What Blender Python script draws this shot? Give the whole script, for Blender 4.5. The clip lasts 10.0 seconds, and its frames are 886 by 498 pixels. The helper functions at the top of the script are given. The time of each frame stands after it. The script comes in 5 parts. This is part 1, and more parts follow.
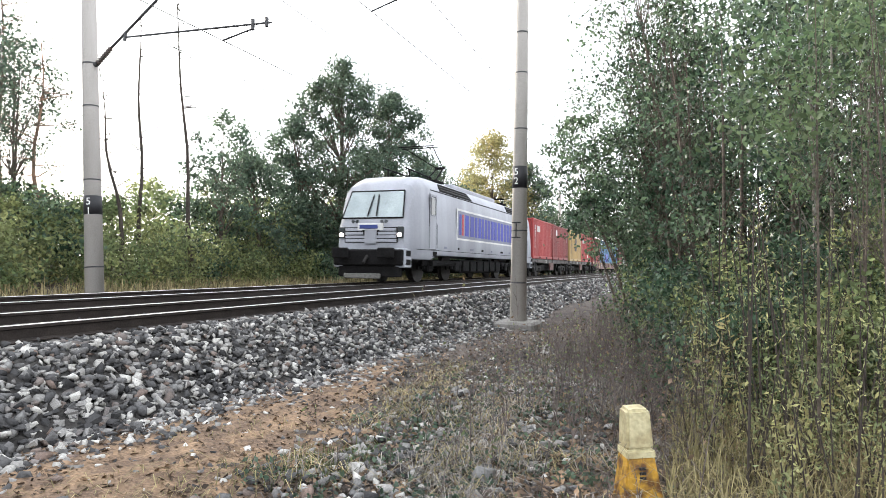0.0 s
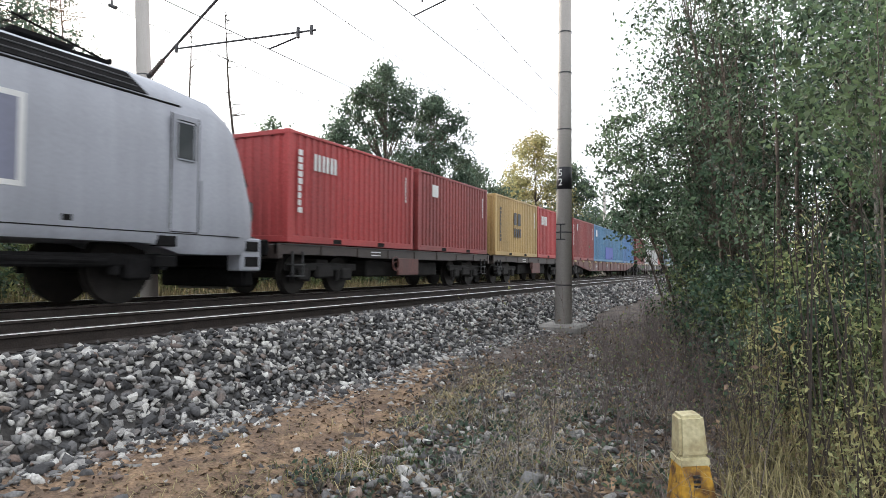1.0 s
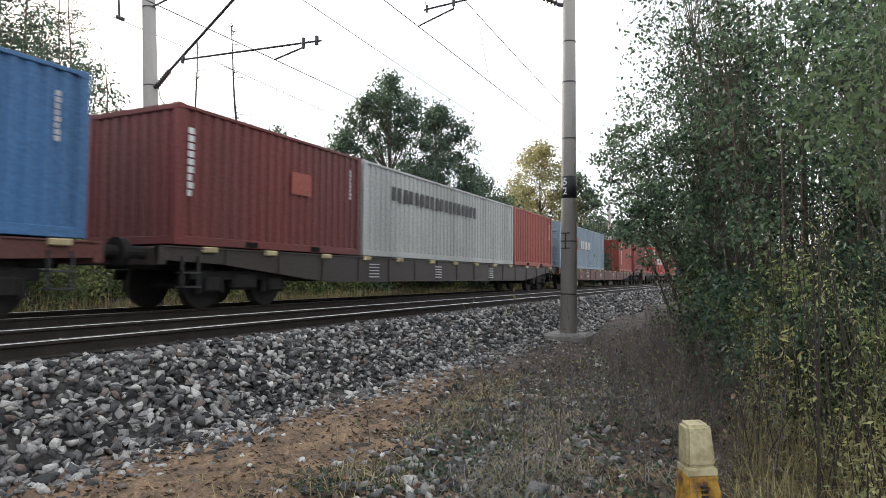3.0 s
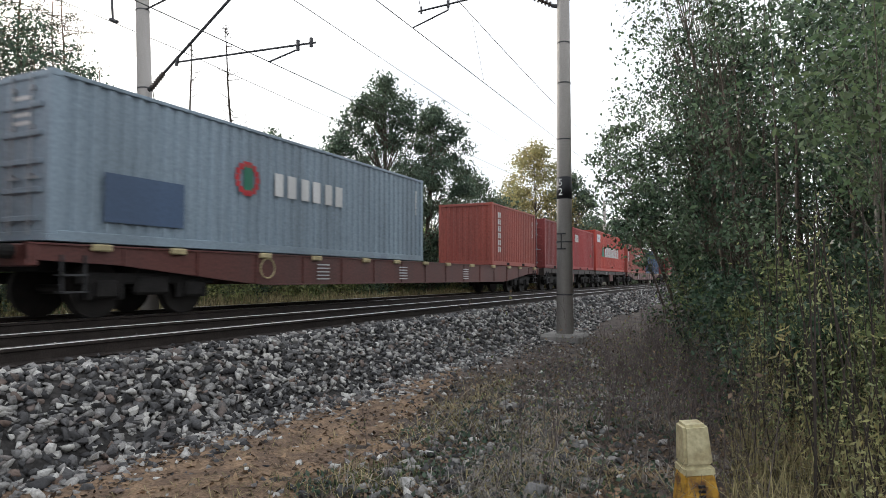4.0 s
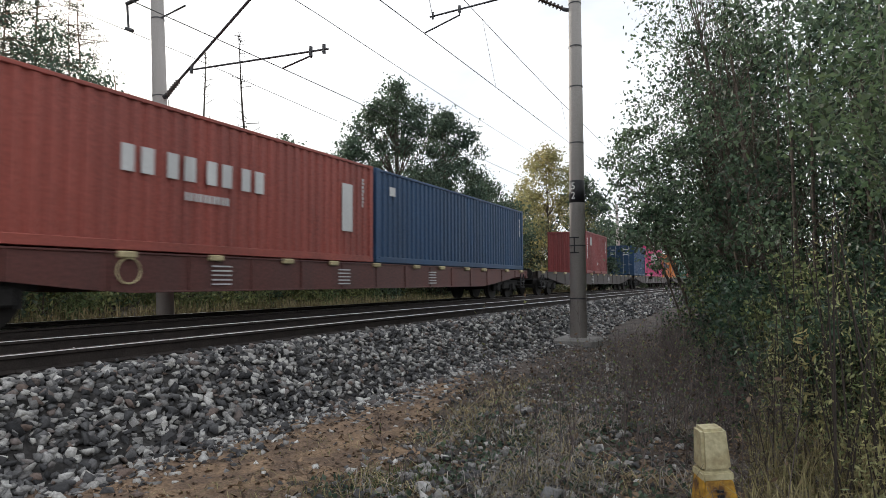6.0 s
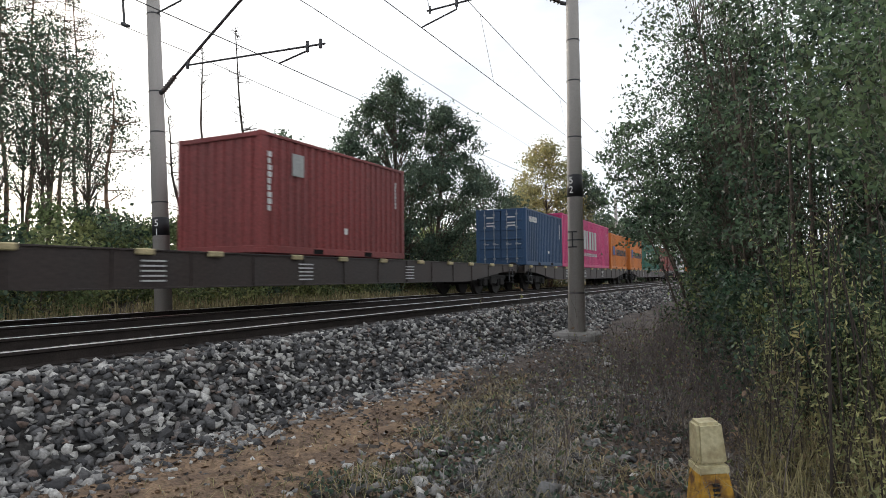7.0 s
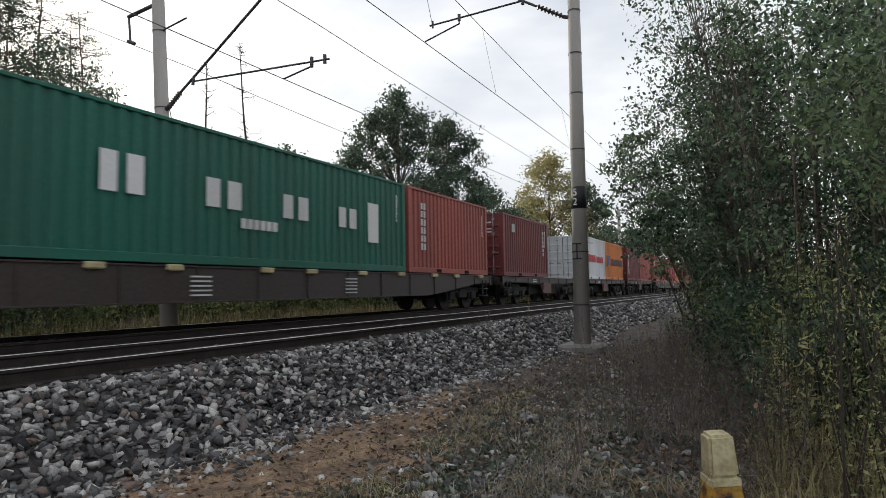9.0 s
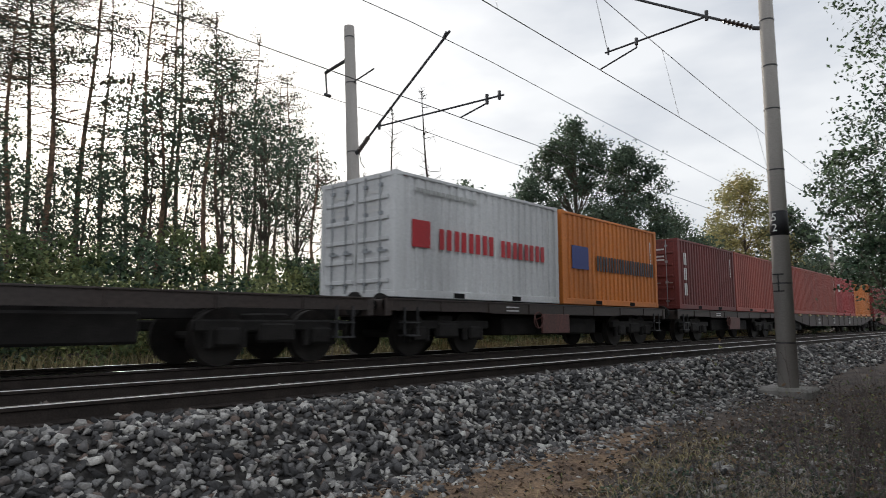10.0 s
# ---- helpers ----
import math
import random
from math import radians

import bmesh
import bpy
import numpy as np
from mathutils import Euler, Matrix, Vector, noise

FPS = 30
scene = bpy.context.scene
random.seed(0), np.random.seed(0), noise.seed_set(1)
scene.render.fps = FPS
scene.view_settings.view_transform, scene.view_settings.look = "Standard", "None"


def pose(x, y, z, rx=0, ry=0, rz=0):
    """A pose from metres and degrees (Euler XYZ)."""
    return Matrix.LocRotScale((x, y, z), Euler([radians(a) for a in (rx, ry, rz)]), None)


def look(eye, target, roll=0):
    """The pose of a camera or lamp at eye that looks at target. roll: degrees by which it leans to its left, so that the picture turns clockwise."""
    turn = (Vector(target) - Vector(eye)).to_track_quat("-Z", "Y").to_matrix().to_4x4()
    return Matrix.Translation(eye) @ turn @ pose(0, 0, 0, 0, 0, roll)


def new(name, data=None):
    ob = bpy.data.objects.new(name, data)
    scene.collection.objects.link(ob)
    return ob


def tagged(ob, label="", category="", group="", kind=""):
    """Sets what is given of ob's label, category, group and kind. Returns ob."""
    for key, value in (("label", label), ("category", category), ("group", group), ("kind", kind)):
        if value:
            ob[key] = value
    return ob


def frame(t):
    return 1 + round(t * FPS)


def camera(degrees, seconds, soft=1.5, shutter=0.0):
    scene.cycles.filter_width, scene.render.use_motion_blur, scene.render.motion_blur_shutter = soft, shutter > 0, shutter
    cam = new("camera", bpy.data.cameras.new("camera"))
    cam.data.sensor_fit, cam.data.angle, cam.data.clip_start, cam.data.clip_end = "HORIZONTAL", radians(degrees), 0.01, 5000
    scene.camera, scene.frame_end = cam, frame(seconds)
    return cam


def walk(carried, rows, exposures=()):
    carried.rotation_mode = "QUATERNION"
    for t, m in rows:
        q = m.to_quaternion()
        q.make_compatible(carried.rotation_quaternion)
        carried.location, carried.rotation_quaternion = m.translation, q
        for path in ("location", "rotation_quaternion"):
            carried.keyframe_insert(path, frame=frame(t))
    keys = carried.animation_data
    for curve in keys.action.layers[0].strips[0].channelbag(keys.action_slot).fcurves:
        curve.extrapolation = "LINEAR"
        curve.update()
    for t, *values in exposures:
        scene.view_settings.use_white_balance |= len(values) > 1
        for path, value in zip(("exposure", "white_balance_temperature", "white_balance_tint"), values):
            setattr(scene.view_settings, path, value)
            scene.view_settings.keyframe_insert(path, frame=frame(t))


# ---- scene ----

# z = 0 is the top of the rails, y runs along the line, the train comes from +y.
EYE = (0.0, 0.0, 0.652)
V = 28.46            # train speed, metres a second
NEAR_X, FAR_X = -6.95, -10.40   # centre lines of the two tracks

cam = camera(69.85, 10.0, soft=0.6, shutter=0.1)
# seconds, heading, pitch, roll, and the small sway of the hand-held camera
TURNS = [(0, 21.11, 1.5, 0.75, 0.028, 0, -0.008), (0.5, 23.35, 1.48, 0.57, 0.016, 0.006, -0.005), (1, 24.98, 1.68, 0.42, 0.005, 0.001, -0.001),
         (1.5, 25.36, 1.68, 0.36, 0.01, -0.013, 0.001), (2, 25.37, 1.75, 0.38, 0.006, -0.019, -0), (2.5, 25.52, 2.44, 0.45, 0.005, -0.008, -0.004),
         (4, 25.02, 2.64, -0.01, -0.003, 0.003, -0.005), (4.5, 25.12, 3.02, -0.08, 0, -0.009, 0.002), (5, 25.05, 3.16, -0.02, -0.009, -0.021, 0.003),
         (5.5, 25.98, 3.25, -0.09, -0.018, -0.03, -0.004), (7, 26.01, 2.58, -0.5, 0.001, 0.003, -0.005), (7.5, 24.75, 3.03, -0.89, 0.016, -0.001, 0),
         (8, 24.67, 2.99, -0.73, 0.011, 0.002, -0.006), (8.5, 24.77, 3.56, -0.75, 0.003, -0.011, -0.001), (9, 26.28, 3.71, -0.93, -0.024, -0.029, 0.003),
         (9.2, 27.93, 3.93, -1.48, -0.03, -0.02, 0.005), (9.4, 30.13, 4.45, -1.51, -0.036, -0.011, 0.006), (9.5, 31.44, 4.34, -1.33, -0.039, -0.007, 0.007),
         (9.6, 33.17, 4.52, -1.26, -0.035, 0.006, 0.008), (9.8, 37.63, 6.08, -0.25, -0.028, 0.033, 0.01), (10, 42.31, 6.74, -0.1, -0.02, 0.06, 0.012)]
walk(cam, [(t, pose(EYE[0] + dx, EYE[1] + dy, EYE[2] + dz, 90 + p, 0, y) @ pose(0, 0, 0, 0, 0, r)) for t, y, p, r, dx, dy, dz in TURNS],
     exposures=[(0.0, 1.32), (0.5, 1.04), (1.0, 0.86), (2.5, 0.56), (4.0, 0.25), (5.5, 0.08), (7.0, 0.02), (9.0, -0.25), (9.6, -0.35), (10.0, -0.4)])

# ---- light: a hazy low sun behind the pines, thin bright cloud ----
SUN_AZ, SUN_EL = 69.7, 19.0
sun_way = Vector((-math.sin(radians(SUN_AZ)) * math.cos(radians(SUN_EL)), math.cos(radians(SUN_AZ)) * math.cos(radians(SUN_EL)), math.sin(radians(SUN_EL))))
world = bpy.data.worlds.new("sky")
scene.world = world
world.use_nodes = True
wn, wl = world.node_tree.nodes, world.node_tree.links
wn.clear()
w_out = wn.new("ShaderNodeOutputWorld")
w_bg = wn.new("ShaderNodeBackground")
w_sky = wn.new("ShaderNodeTexSky")
w_sky.sky_type, w_sky.sun_disc = "NISHITA", False
w_sky.sun_elevation, w_sky.sun_rotation = radians(SUN_EL), radians(-SUN_AZ)
w_sky.dust_density, w_sky.air_density = 3.0, 1.0
w_coord = wn.new("ShaderNodeTexCoord")
w_map = wn.new("ShaderNodeMapping")
w_map.inputs["Scale"].default_value = (1.6, 1.6, 4.5)
w_noise = wn.new("ShaderNodeTexNoise")
w_noise.inputs["Scale"].default_value, w_noise.inputs["Detail"].default_value = 2.2, 7.0
w_ramp = wn.new("ShaderNodeValToRGB")
w_ramp.color_ramp.elements[0].position, w_ramp.color_ramp.elements[1].position = 0.30, 0.62
w_ramp.color_ramp.elements[0].color, w_ramp.color_ramp.elements[1].color = (9.2, 9.8, 10.8, 1), (13.8, 14.1, 14.5, 1)
w_mix = wn.new("ShaderNodeMix")
w_mix.data_type = "RGBA"
w_mix.inputs["Factor"].default_value = 0.8
wl.new(w_coord.outputs["Generated"], w_map.inputs["Vector"])
wl.new(w_map.outputs["Vector"], w_noise.inputs["Vector"])
wl.new(w_noise.outputs["Fac"], w_ramp.inputs["Fac"])
wl.new(w_sky.outputs["Color"], w_mix.inputs["A"])
wl.new(w_ramp.outputs["Color"], w_mix.inputs["B"])
# the bright aureole of the veiled sun
w_dot = wn.new("ShaderNodeVectorMath")
w_dot.operation = "DOT_PRODUCT"
w_dot.inputs[1].default_value = sun_way
wl.new(w_coord.outputs["Generated"], w_dot.inputs[0])
w_last = w_mix.outputs["Result"]
for power, gain in ((14.0, 8.0), (160.0, 40.0), (2500.0, 300.0)):
    w_pow = wn.new("ShaderNodeMath")
    w_pow.operation, w_pow.use_clamp = "POWER", True
    wl.new(w_dot.outputs["Value"], w_pow.inputs[0])
    w_pow.inputs[1].default_value = power
    w_add = wn.new("ShaderNodeMix")
    w_add.data_type, w_add.blend_type = "RGBA", "ADD"
    wl.new(w_pow.outputs["Value"], w_add.inputs["Factor"])
    wl.new(w_last, w_add.inputs["A"])
    w_add.inputs["B"].default_value = (gain, gain * 0.96, gain * 0.88, 1)
    w_last = w_add.outputs["Result"]
wl.new(w_last, w_bg.inputs["Color"])
w_bg.inputs["Strength"].default_value = 0.1
wl.new(w_bg.outputs["Background"], w_out.inputs["Surface"])
sun_data = bpy.data.lights.new("sun", "SUN")
sun_data.energy, sun_data.angle, sun_data.color = 3.4, radians(5.0), (1.0, 0.93, 0.82)
sun = new("sun", sun_data)
sun.matrix_world = look(sun_way * 60, (0, 0, 0))


# ---- materials ----
def mat(name, colour, rough=0.7, metal=0.0, vary=0.25, scale=3.0, fine=40.0, bump=0.2, second=None, spread=(0.42, 0.62), per_object=0.0, per_island=0.0, translucent=0.0, spec=0.4, streak=False):
    m = bpy.data.materials.new(name)
    m.use_nodes = True
    n, l = m.node_tree.nodes, m.node_tree.links
    b = n["Principled BSDF"]
    b.inputs["Roughness"].default_value, b.inputs["Metallic"].default_value = rough, metal
    b.inputs["Specular IOR Level"].default_value = spec
    co = n.new("ShaderNodeTexCoord")
    mp = n.new("ShaderNodeMapping")
    if streak:
        mp.inputs["Scale"].default_value = (1, 1, 0.12)
    l.new(co.outputs["Object"], mp.inputs["Vector"])
    big, small = n.new("ShaderNodeTexNoise"), n.new("ShaderNodeTexNoise")
    big.inputs["Scale"].default_value, big.inputs["Detail"].default_value = scale, 5
    small.inputs["Scale"].default_value, small.inputs["Detail"].default_value = fine, 3
    l.new(mp.outputs["Vector"], big.inputs["Vector"])
    l.new(co.outputs["Object"], small.inputs["Vector"])
    ramp = n.new("ShaderNodeValToRGB")
    e = ramp.color_ramp.elements
    e[0].position, e[1].position = spread
    dark = [c * (1 - vary) for c in colour]
    e[0].color = (*(second or dark), 1)
    e[1].color = (*colour, 1)
    l.new(big.outputs["Fac"], ramp.inputs["Fac"])
    mix = n.new("ShaderNodeMix")
    mix.data_type, mix.blend_type = "RGBA", "MULTIPLY"
    mix.inputs["Factor"].default_value = 1.0
    grain = n.new("ShaderNodeMapRange")
    grain.inputs["From Min"].default_value, grain.inputs["From Max"].default_value = 0.3, 0.7
    grain.inputs["To Min"].default_value, grain.inputs["To Max"].default_value = 1 - vary, 1 + vary * 0.6
    l.new(small.outputs["Fac"], grain.inputs["Value"])
    l.new(ramp.outputs["Color"], mix.inputs["A"])
    l.new(grain.outputs["Result"], mix.inputs["B"])
    colour_out = mix.outputs["Result"]
    for amount, node, socket in ((per_object, "ShaderNodeObjectInfo", "Random"), (per_island, "ShaderNodeNewGeometry", "Random Per Island")):
        if amount:
            info = n.new(node)
            rng = n.new("ShaderNodeMapRange")
            rng.inputs["To Min"].default_value, rng.inputs["To Max"].default_value = amount if isinstance(amount, tuple) else (1 - amount, 1 + amount)
            l.new(info.outputs[socket], rng.inputs["Value"])
            mm = n.new("ShaderNodeMix")
            mm.data_type, mm.blend_type = "RGBA", "MULTIPLY"
            mm.inputs["Factor"].default_value = 1.0
            l.new(colour_out, mm.inputs["A"])
            l.new(rng.outputs["Result"], mm.inputs["B"])
            colour_out = mm.outputs["Result"]
    l.new(colour_out, b.inputs["Base Color"])
    if bump:
        bp = n.new("ShaderNodeBump")
        bp.inputs["Strength"].default_value, bp.inputs["Distance"].default_value = bump, 0.02
        l.new(small.outputs["Fac"], bp.inputs["Height"])
        l.new(bp.outputs["Normal"], b.inputs["Normal"])
    if translucent:
        tr = n.new("ShaderNodeBsdfTranslucent")
        l.new(colour_out, tr.inputs["Color"])
        ms = n.new("ShaderNodeMixShader")
        ms.inputs["Fac"].default_value = translucent
        l.new(b.outputs["BSDF"], ms.inputs[1])
        l.new(tr.outputs["BSDF"], ms.inputs[2])
        l.new(ms.outputs["Shader"], n["Material Output"].inputs["Surface"])
    return m


def glow(name, colour, strength):
    m = bpy.data.materials.new(name)
    m.use_nodes = True
    b = m.node_tree.nodes["Principled BSDF"]
    b.inputs["Base Color"].default_value = (*colour, 1)
    b.inputs["Emission Color"].default_value = (*colour, 1)
    b.inputs["Emission Strength"].default_value = strength
    return m


M_SOIL = mat("sandy soil and dry litter", (0.125, 0.10, 0.085), 0.95, vary=0.5, scale=2.3, fine=45, bump=0.9, second=(0.055, 0.045, 0.04))
M_PATH = mat("trodden reddish sand", (0.27, 0.18, 0.112), 0.95, vary=0.45, scale=4, fine=40, bump=1.0, second=(0.15, 0.10, 0.068))
# the bed's dark colour paints the shade in the gaps between stones
M_BALLAST = mat("ballast bed with painted gap shade", (0.06, 0.057, 0.054), 0.95, vary=0.45, scale=9, fine=22, bump=1.0, second=(0.025, 0.023, 0.022))


def stone_mat(name, node, socket):
    """Broken granite: mostly greys, some stones dark, reddish or nearly white."""
    m = mat(name, (1, 1, 1), 0.9, vary=0.3, scale=9, fine=55, bump=0.3, second=(0.72, 0.71, 0.7))
    n, l = m.node_tree.nodes, m.node_tree.links
    b = n["Principled BSDF"]
    inner = b.inputs["Base Color"].links[0].from_socket
    info, ramp, mix = n.new(node), n.new("ShaderNodeValToRGB"), n.new("ShaderNodeMix")
    ramp.color_ramp.interpolation = "LINEAR"
    e = ramp.color_ramp.elements
    e[0].position, e[0].color = 0.0, (0.03, 0.03, 0.032, 1)
    e[1].position, e[1].color = 1.0, (0.62, 0.61, 0.58, 1)
    for at, c in ((0.25, (0.085, 0.085, 0.088)), (0.48, (0.165, 0.163, 0.165)), (0.55, (0.20, 0.145, 0.12)), (0.60, (0.20, 0.20, 0.20)), (0.80, (0.36, 0.352, 0.34))):
        q = e.new(at)
        q.color = (*c, 1)
    l.new(info.outputs[socket], ramp.inputs["Fac"])
    mix.data_type, mix.blend_type = "RGBA", "MULTIPLY"
    mix.inputs["Factor"].default_value = 1.0
    l.new(inner, mix.inputs["A"])
    l.new(ramp.outputs["Color"], mix.inputs["B"])
    l.new(mix.outputs["Result"], b.inputs["Base Color"])
    return m


M_STONE = stone_mat("crushed granite ballast", "ShaderNodeNewGeometry", "Random Per Island")
M_STONE1 = stone_mat("granite stone", "ShaderNodeObjectInfo", "Random")
M_RAIL = mat("rusty rail steel", (0.04, 0.031, 0.027), 0.75, 0.3, vary=0.3, scale=5, fine=50, bump=0.2)
M_HEAD = mat("polished rail head", (0.62, 0.6, 0.58), 0.28, 1.0, vary=0.1, scale=2, fine=30, bump=0.02)
M_SLEEPER = mat("concrete sleeper", (0.26, 0.25, 0.235), 0.9, vary=0.2, scale=4, fine=40, bump=0.3)
M_CONCRETE = mat("weathered spun concrete", (0.44, 0.415, 0.39), 0.85, vary=0.14, scale=1.4, fine=45, bump=0.25, second=(0.33, 0.31, 0.29), streak=True)
M_BLACK = mat("black paint band", (0.022, 0.022, 0.026), 0.6, vary=0.2, bump=0.05)
M_WHITE = mat("white paint", (0.8, 0.8, 0.78), 0.6, vary=0.08, bump=0.03)
M_STEEL = mat("dark galvanised steel", (0.09, 0.09, 0.095), 0.55, 0.6, vary=0.25, scale=6, bump=0.1)
M_INSUL = mat("brown porcelain insulator", (0.05, 0.032, 0.026), 0.3, vary=0.1, bump=0)
M_WIRE = mat("copper wire", (0.07, 0.068, 0.066), 0.5, 0.5, vary=0.1, bump=0)
M_BARK = mat("grey brown bark", (0.13, 0.105, 0.085), 0.95, vary=0.4, scale=6, fine=30, bump=0.8)
M_PINEBARK = mat("reddish pine bark", (0.27, 0.17, 0.115), 0.95, vary=0.4, scale=4, fine=25, bump=0.8, second=(0.11, 0.08, 0.06))
M_PALEBARK = mat("pale grey bark", (0.30, 0.28, 0.25), 0.9, vary=0.35, scale=5, fine=30, bump=0.4, second=(0.16, 0.14, 0.12))
M_HAZEL = mat("hazel leaves", (0.13, 0.175, 0.085), 0.42, vary=0.25, scale=1.2, fine=12, bump=0, second=(0.095, 0.15, 0.075), per_island=0.55, translucent=0.55)
M_LITTER = mat("fallen leaf litter", (0.22, 0.15, 0.095), 0.9, vary=0.3, scale=2, fine=12, bump=0, second=(0.10, 0.07, 0.05), per_island=0.7, translucent=0.1)
M_ASHY = mat("bleached grey stalks", (0.28, 0.255, 0.23), 0.95, vary=0.3, scale=1.0, fine=9, bump=0, per_island=0.5)
M_TWIG = mat("dead grey twigs", (0.065, 0.052, 0.044), 0.95, vary=0.3, scale=4, bump=0)
M_LEAF = mat("alder leaves", (0.115, 0.165, 0.095), 0.38, vary=0.35, scale=0.9, fine=9, bump=0, second=(0.042, 0.078, 0.047), per_island=0.75, translucent=0.42)
M_OAK = mat("oak leaves", (0.115, 0.155, 0.10), 0.5, vary=0.35, scale=0.5, fine=6, bump=0, second=(0.07, 0.11, 0.078), per_island=0.5, translucent=0.50)
M_YELLOW = mat("yellowing birch leaves", (0.40, 0.34, 0.15), 0.6, vary=0.3, scale=0.5, fine=6, bump=0, second=(0.26, 0.26, 0.13), per_island=0.4, translucent=0.55)
M_SHRUB = mat("light shrub leaves", (0.28, 0.29, 0.125), 0.5, vary=0.35, scale=0.45, fine=5, bump=0, second=(0.15, 0.20, 0.095), per_island=0.55, translucent=0.7)
M_NEEDLE = mat("pine needles", (0.085, 0.10, 0.07), 0.65, vary=0.3, scale=0.6, fine=6, bump=0, second=(0.035, 0.052, 0.03), per_island=0.4, translucent=0.3)
M_WEED = mat("goldenrod leaves", (0.40, 0.385, 0.18), 0.5, vary=0.35, scale=2.2, fine=9, bump=0, second=(0.22, 0.26, 0.13), per_island=0.6, translucent=0.55)
M_STRAW = mat("dry grass", (0.36, 0.30, 0.17), 0.9, vary=0.3, scale=1.0, fine=9, bump=0, second=(0.23, 0.2, 0.1), per_island=0.5, translucent=0.25)
M_DEAD = mat("withered stalks", (0.165, 0.136, 0.127), 0.95, vary=0.3, scale=1.0, fine=9, bump=0, per_island=0.5)
M_GRASS = mat("green grass", (0.12, 0.145, 0.06), 0.8, vary=0.3, scale=1.0, fine=9, bump=0, per_island=0.5, translucent=0.3)


# ---- mesh helpers ----
def part(name, bm, material, parent=None, label="", smooth=False):
    me = bpy.data.meshes.new(name)
    bm.to_mesh(me)
    bm.free()
    for m in material if isinstance(material, (list, tuple)) else [material]:
        me.materials.append(m)
    if smooth:
        me.shade_smooth()
    ob = new(name, me)
    if parent:
        ob.parent = parent
    if label:
        ob["label"] = label
    return ob


def part_arrays(name, verts, quads, material, parent=None, sides=4):
    """A mesh from arrays of corners and of faces with the same number of sides."""
    me = bpy.data.meshes.new(name)
    verts, quads = np.asarray(verts, dtype=np.float32), np.asarray(quads, dtype=np.int32)
    me.vertices.add(len(verts))
    me.vertices.foreach_set("co", verts.ravel())
    me.loops.add(quads.size)
    me.loops.foreach_set("vertex_index", quads.ravel())
    me.polygons.add(len(quads))
    me.polygons.foreach_set("loop_start", np.arange(0, quads.size, sides, dtype=np.int32))
    me.update(calc_edges=True)
    me.materials.append(material)
    ob = new(name, me)
    if parent:
        ob.parent = parent
    return ob


def empty(name, m, label, category, group="", kind=""):
    ob = new(name)
    ob.matrix_world = m
    return tagged(ob, label, category, group, kind)


def box(bm, x0, x1, y0, y1, z0, z1, bevel=0.0, mi=0):
    r = bmesh.ops.create_cube(bm, size=1, matrix=Matrix.Translation(((x0 + x1) / 2, (y0 + y1) / 2, (z0 + z1) / 2)) @ Matrix.Diagonal((x1 - x0, y1 - y0, z1 - z0, 1)))
    faces = {f for v in r["verts"] for f in v.link_faces}
    for f in faces:
        f.material_index = mi
    if bevel:
        edges = list({e for v in r["verts"] for e in v.link_edges})
        bmesh.ops.bevel(bm, geom=edges, offset=bevel, segments=1, affect="EDGES")
    return bm


def cyl(bm, a, b, r0, r1=None, seg=10, mi=0):
    a, b = Vector(a), Vector(b)
    d = b - a
    m = Matrix.Translation((a + b) / 2) @ d.to_track_quat("Z", "Y").to_matrix().to_4x4()
    r = bmesh.ops.create_cone(bm, cap_ends=True, segments=seg, radius1=r0, radius2=r0 if r1 is None else r1, depth=d.length, matrix=m)
    for v in r["verts"]:
        for f in v.link_faces:
            f.material_index = mi
    return bm


def tubes(segments, sides=5):
    """Corners and faces of tapered tubes; each segment is (a, b, ra, rb)."""
    a = np.array([s[0] for s in segments], dtype=float)
    b = np.array([s[1] for s in segments], dtype=float)
    ra = np.array([s[2] for s in segments])
    rb = np.array([s[3] for s in segments])
    d = b - a
    d /= np.maximum(np.linalg.norm(d, axis=1), 1e-6)[:, None]
    ref = np.where(np.abs(d[:, 2:3]) > 0.9, [[1.0, 0, 0]], [[0, 0, 1.0]])
    u = np.cross(d, ref)
    u /= np.linalg.norm(u, axis=1)[:, None]
    w = np.cross(d, u)
    ang = np.arange(sides) * 2 * math.pi / sides
    ring = u[:, None] * np.cos(ang)[None, :, None] + w[:, None] * np.sin(ang)[None, :, None]
    va = a[:, None] + ring * ra[:, None, None]
    vb = b[:, None] + ring * rb[:, None, None]
    verts = np.concatenate([va, vb], axis=1).reshape(-1, 3)
    base = np.arange(len(a))[:, None] * 2 * sides
    k = np.arange(sides)
    quads = np.stack([base + k, base + (k + 1) % sides, base + sides + (k + 1) % sides, base + sides + k], axis=-1).reshape(-1, 4)
    return verts, quads


def leaves(centres, size, rng, flat=0.3, aspect=0.55):
    """Corners and faces of one pointed leaf at each centre, turned at random."""
    n = len(centres)
    d = rng.normal(size=(n, 3))
    d[:, 2] -= flat
    d /= np.linalg.norm(d, axis=1)[:, None]
    e = rng.normal(size=(n, 3))
    e -= d * (e * d).sum(1)[:, None]
    e /= np.linalg.norm(e, axis=1)[:, None]
    s = (size * rng.uniform(0.6, 1.25, n))[:, None]
    verts = np.stack([centres - d * s * 0.5, centres + e * s * aspect * 0.5, centres + d * s * 0.5, centres - e * s * aspect * 0.5], axis=1).reshape(-1, 3)
    return verts, np.arange(4 * n).reshape(-1, 4)


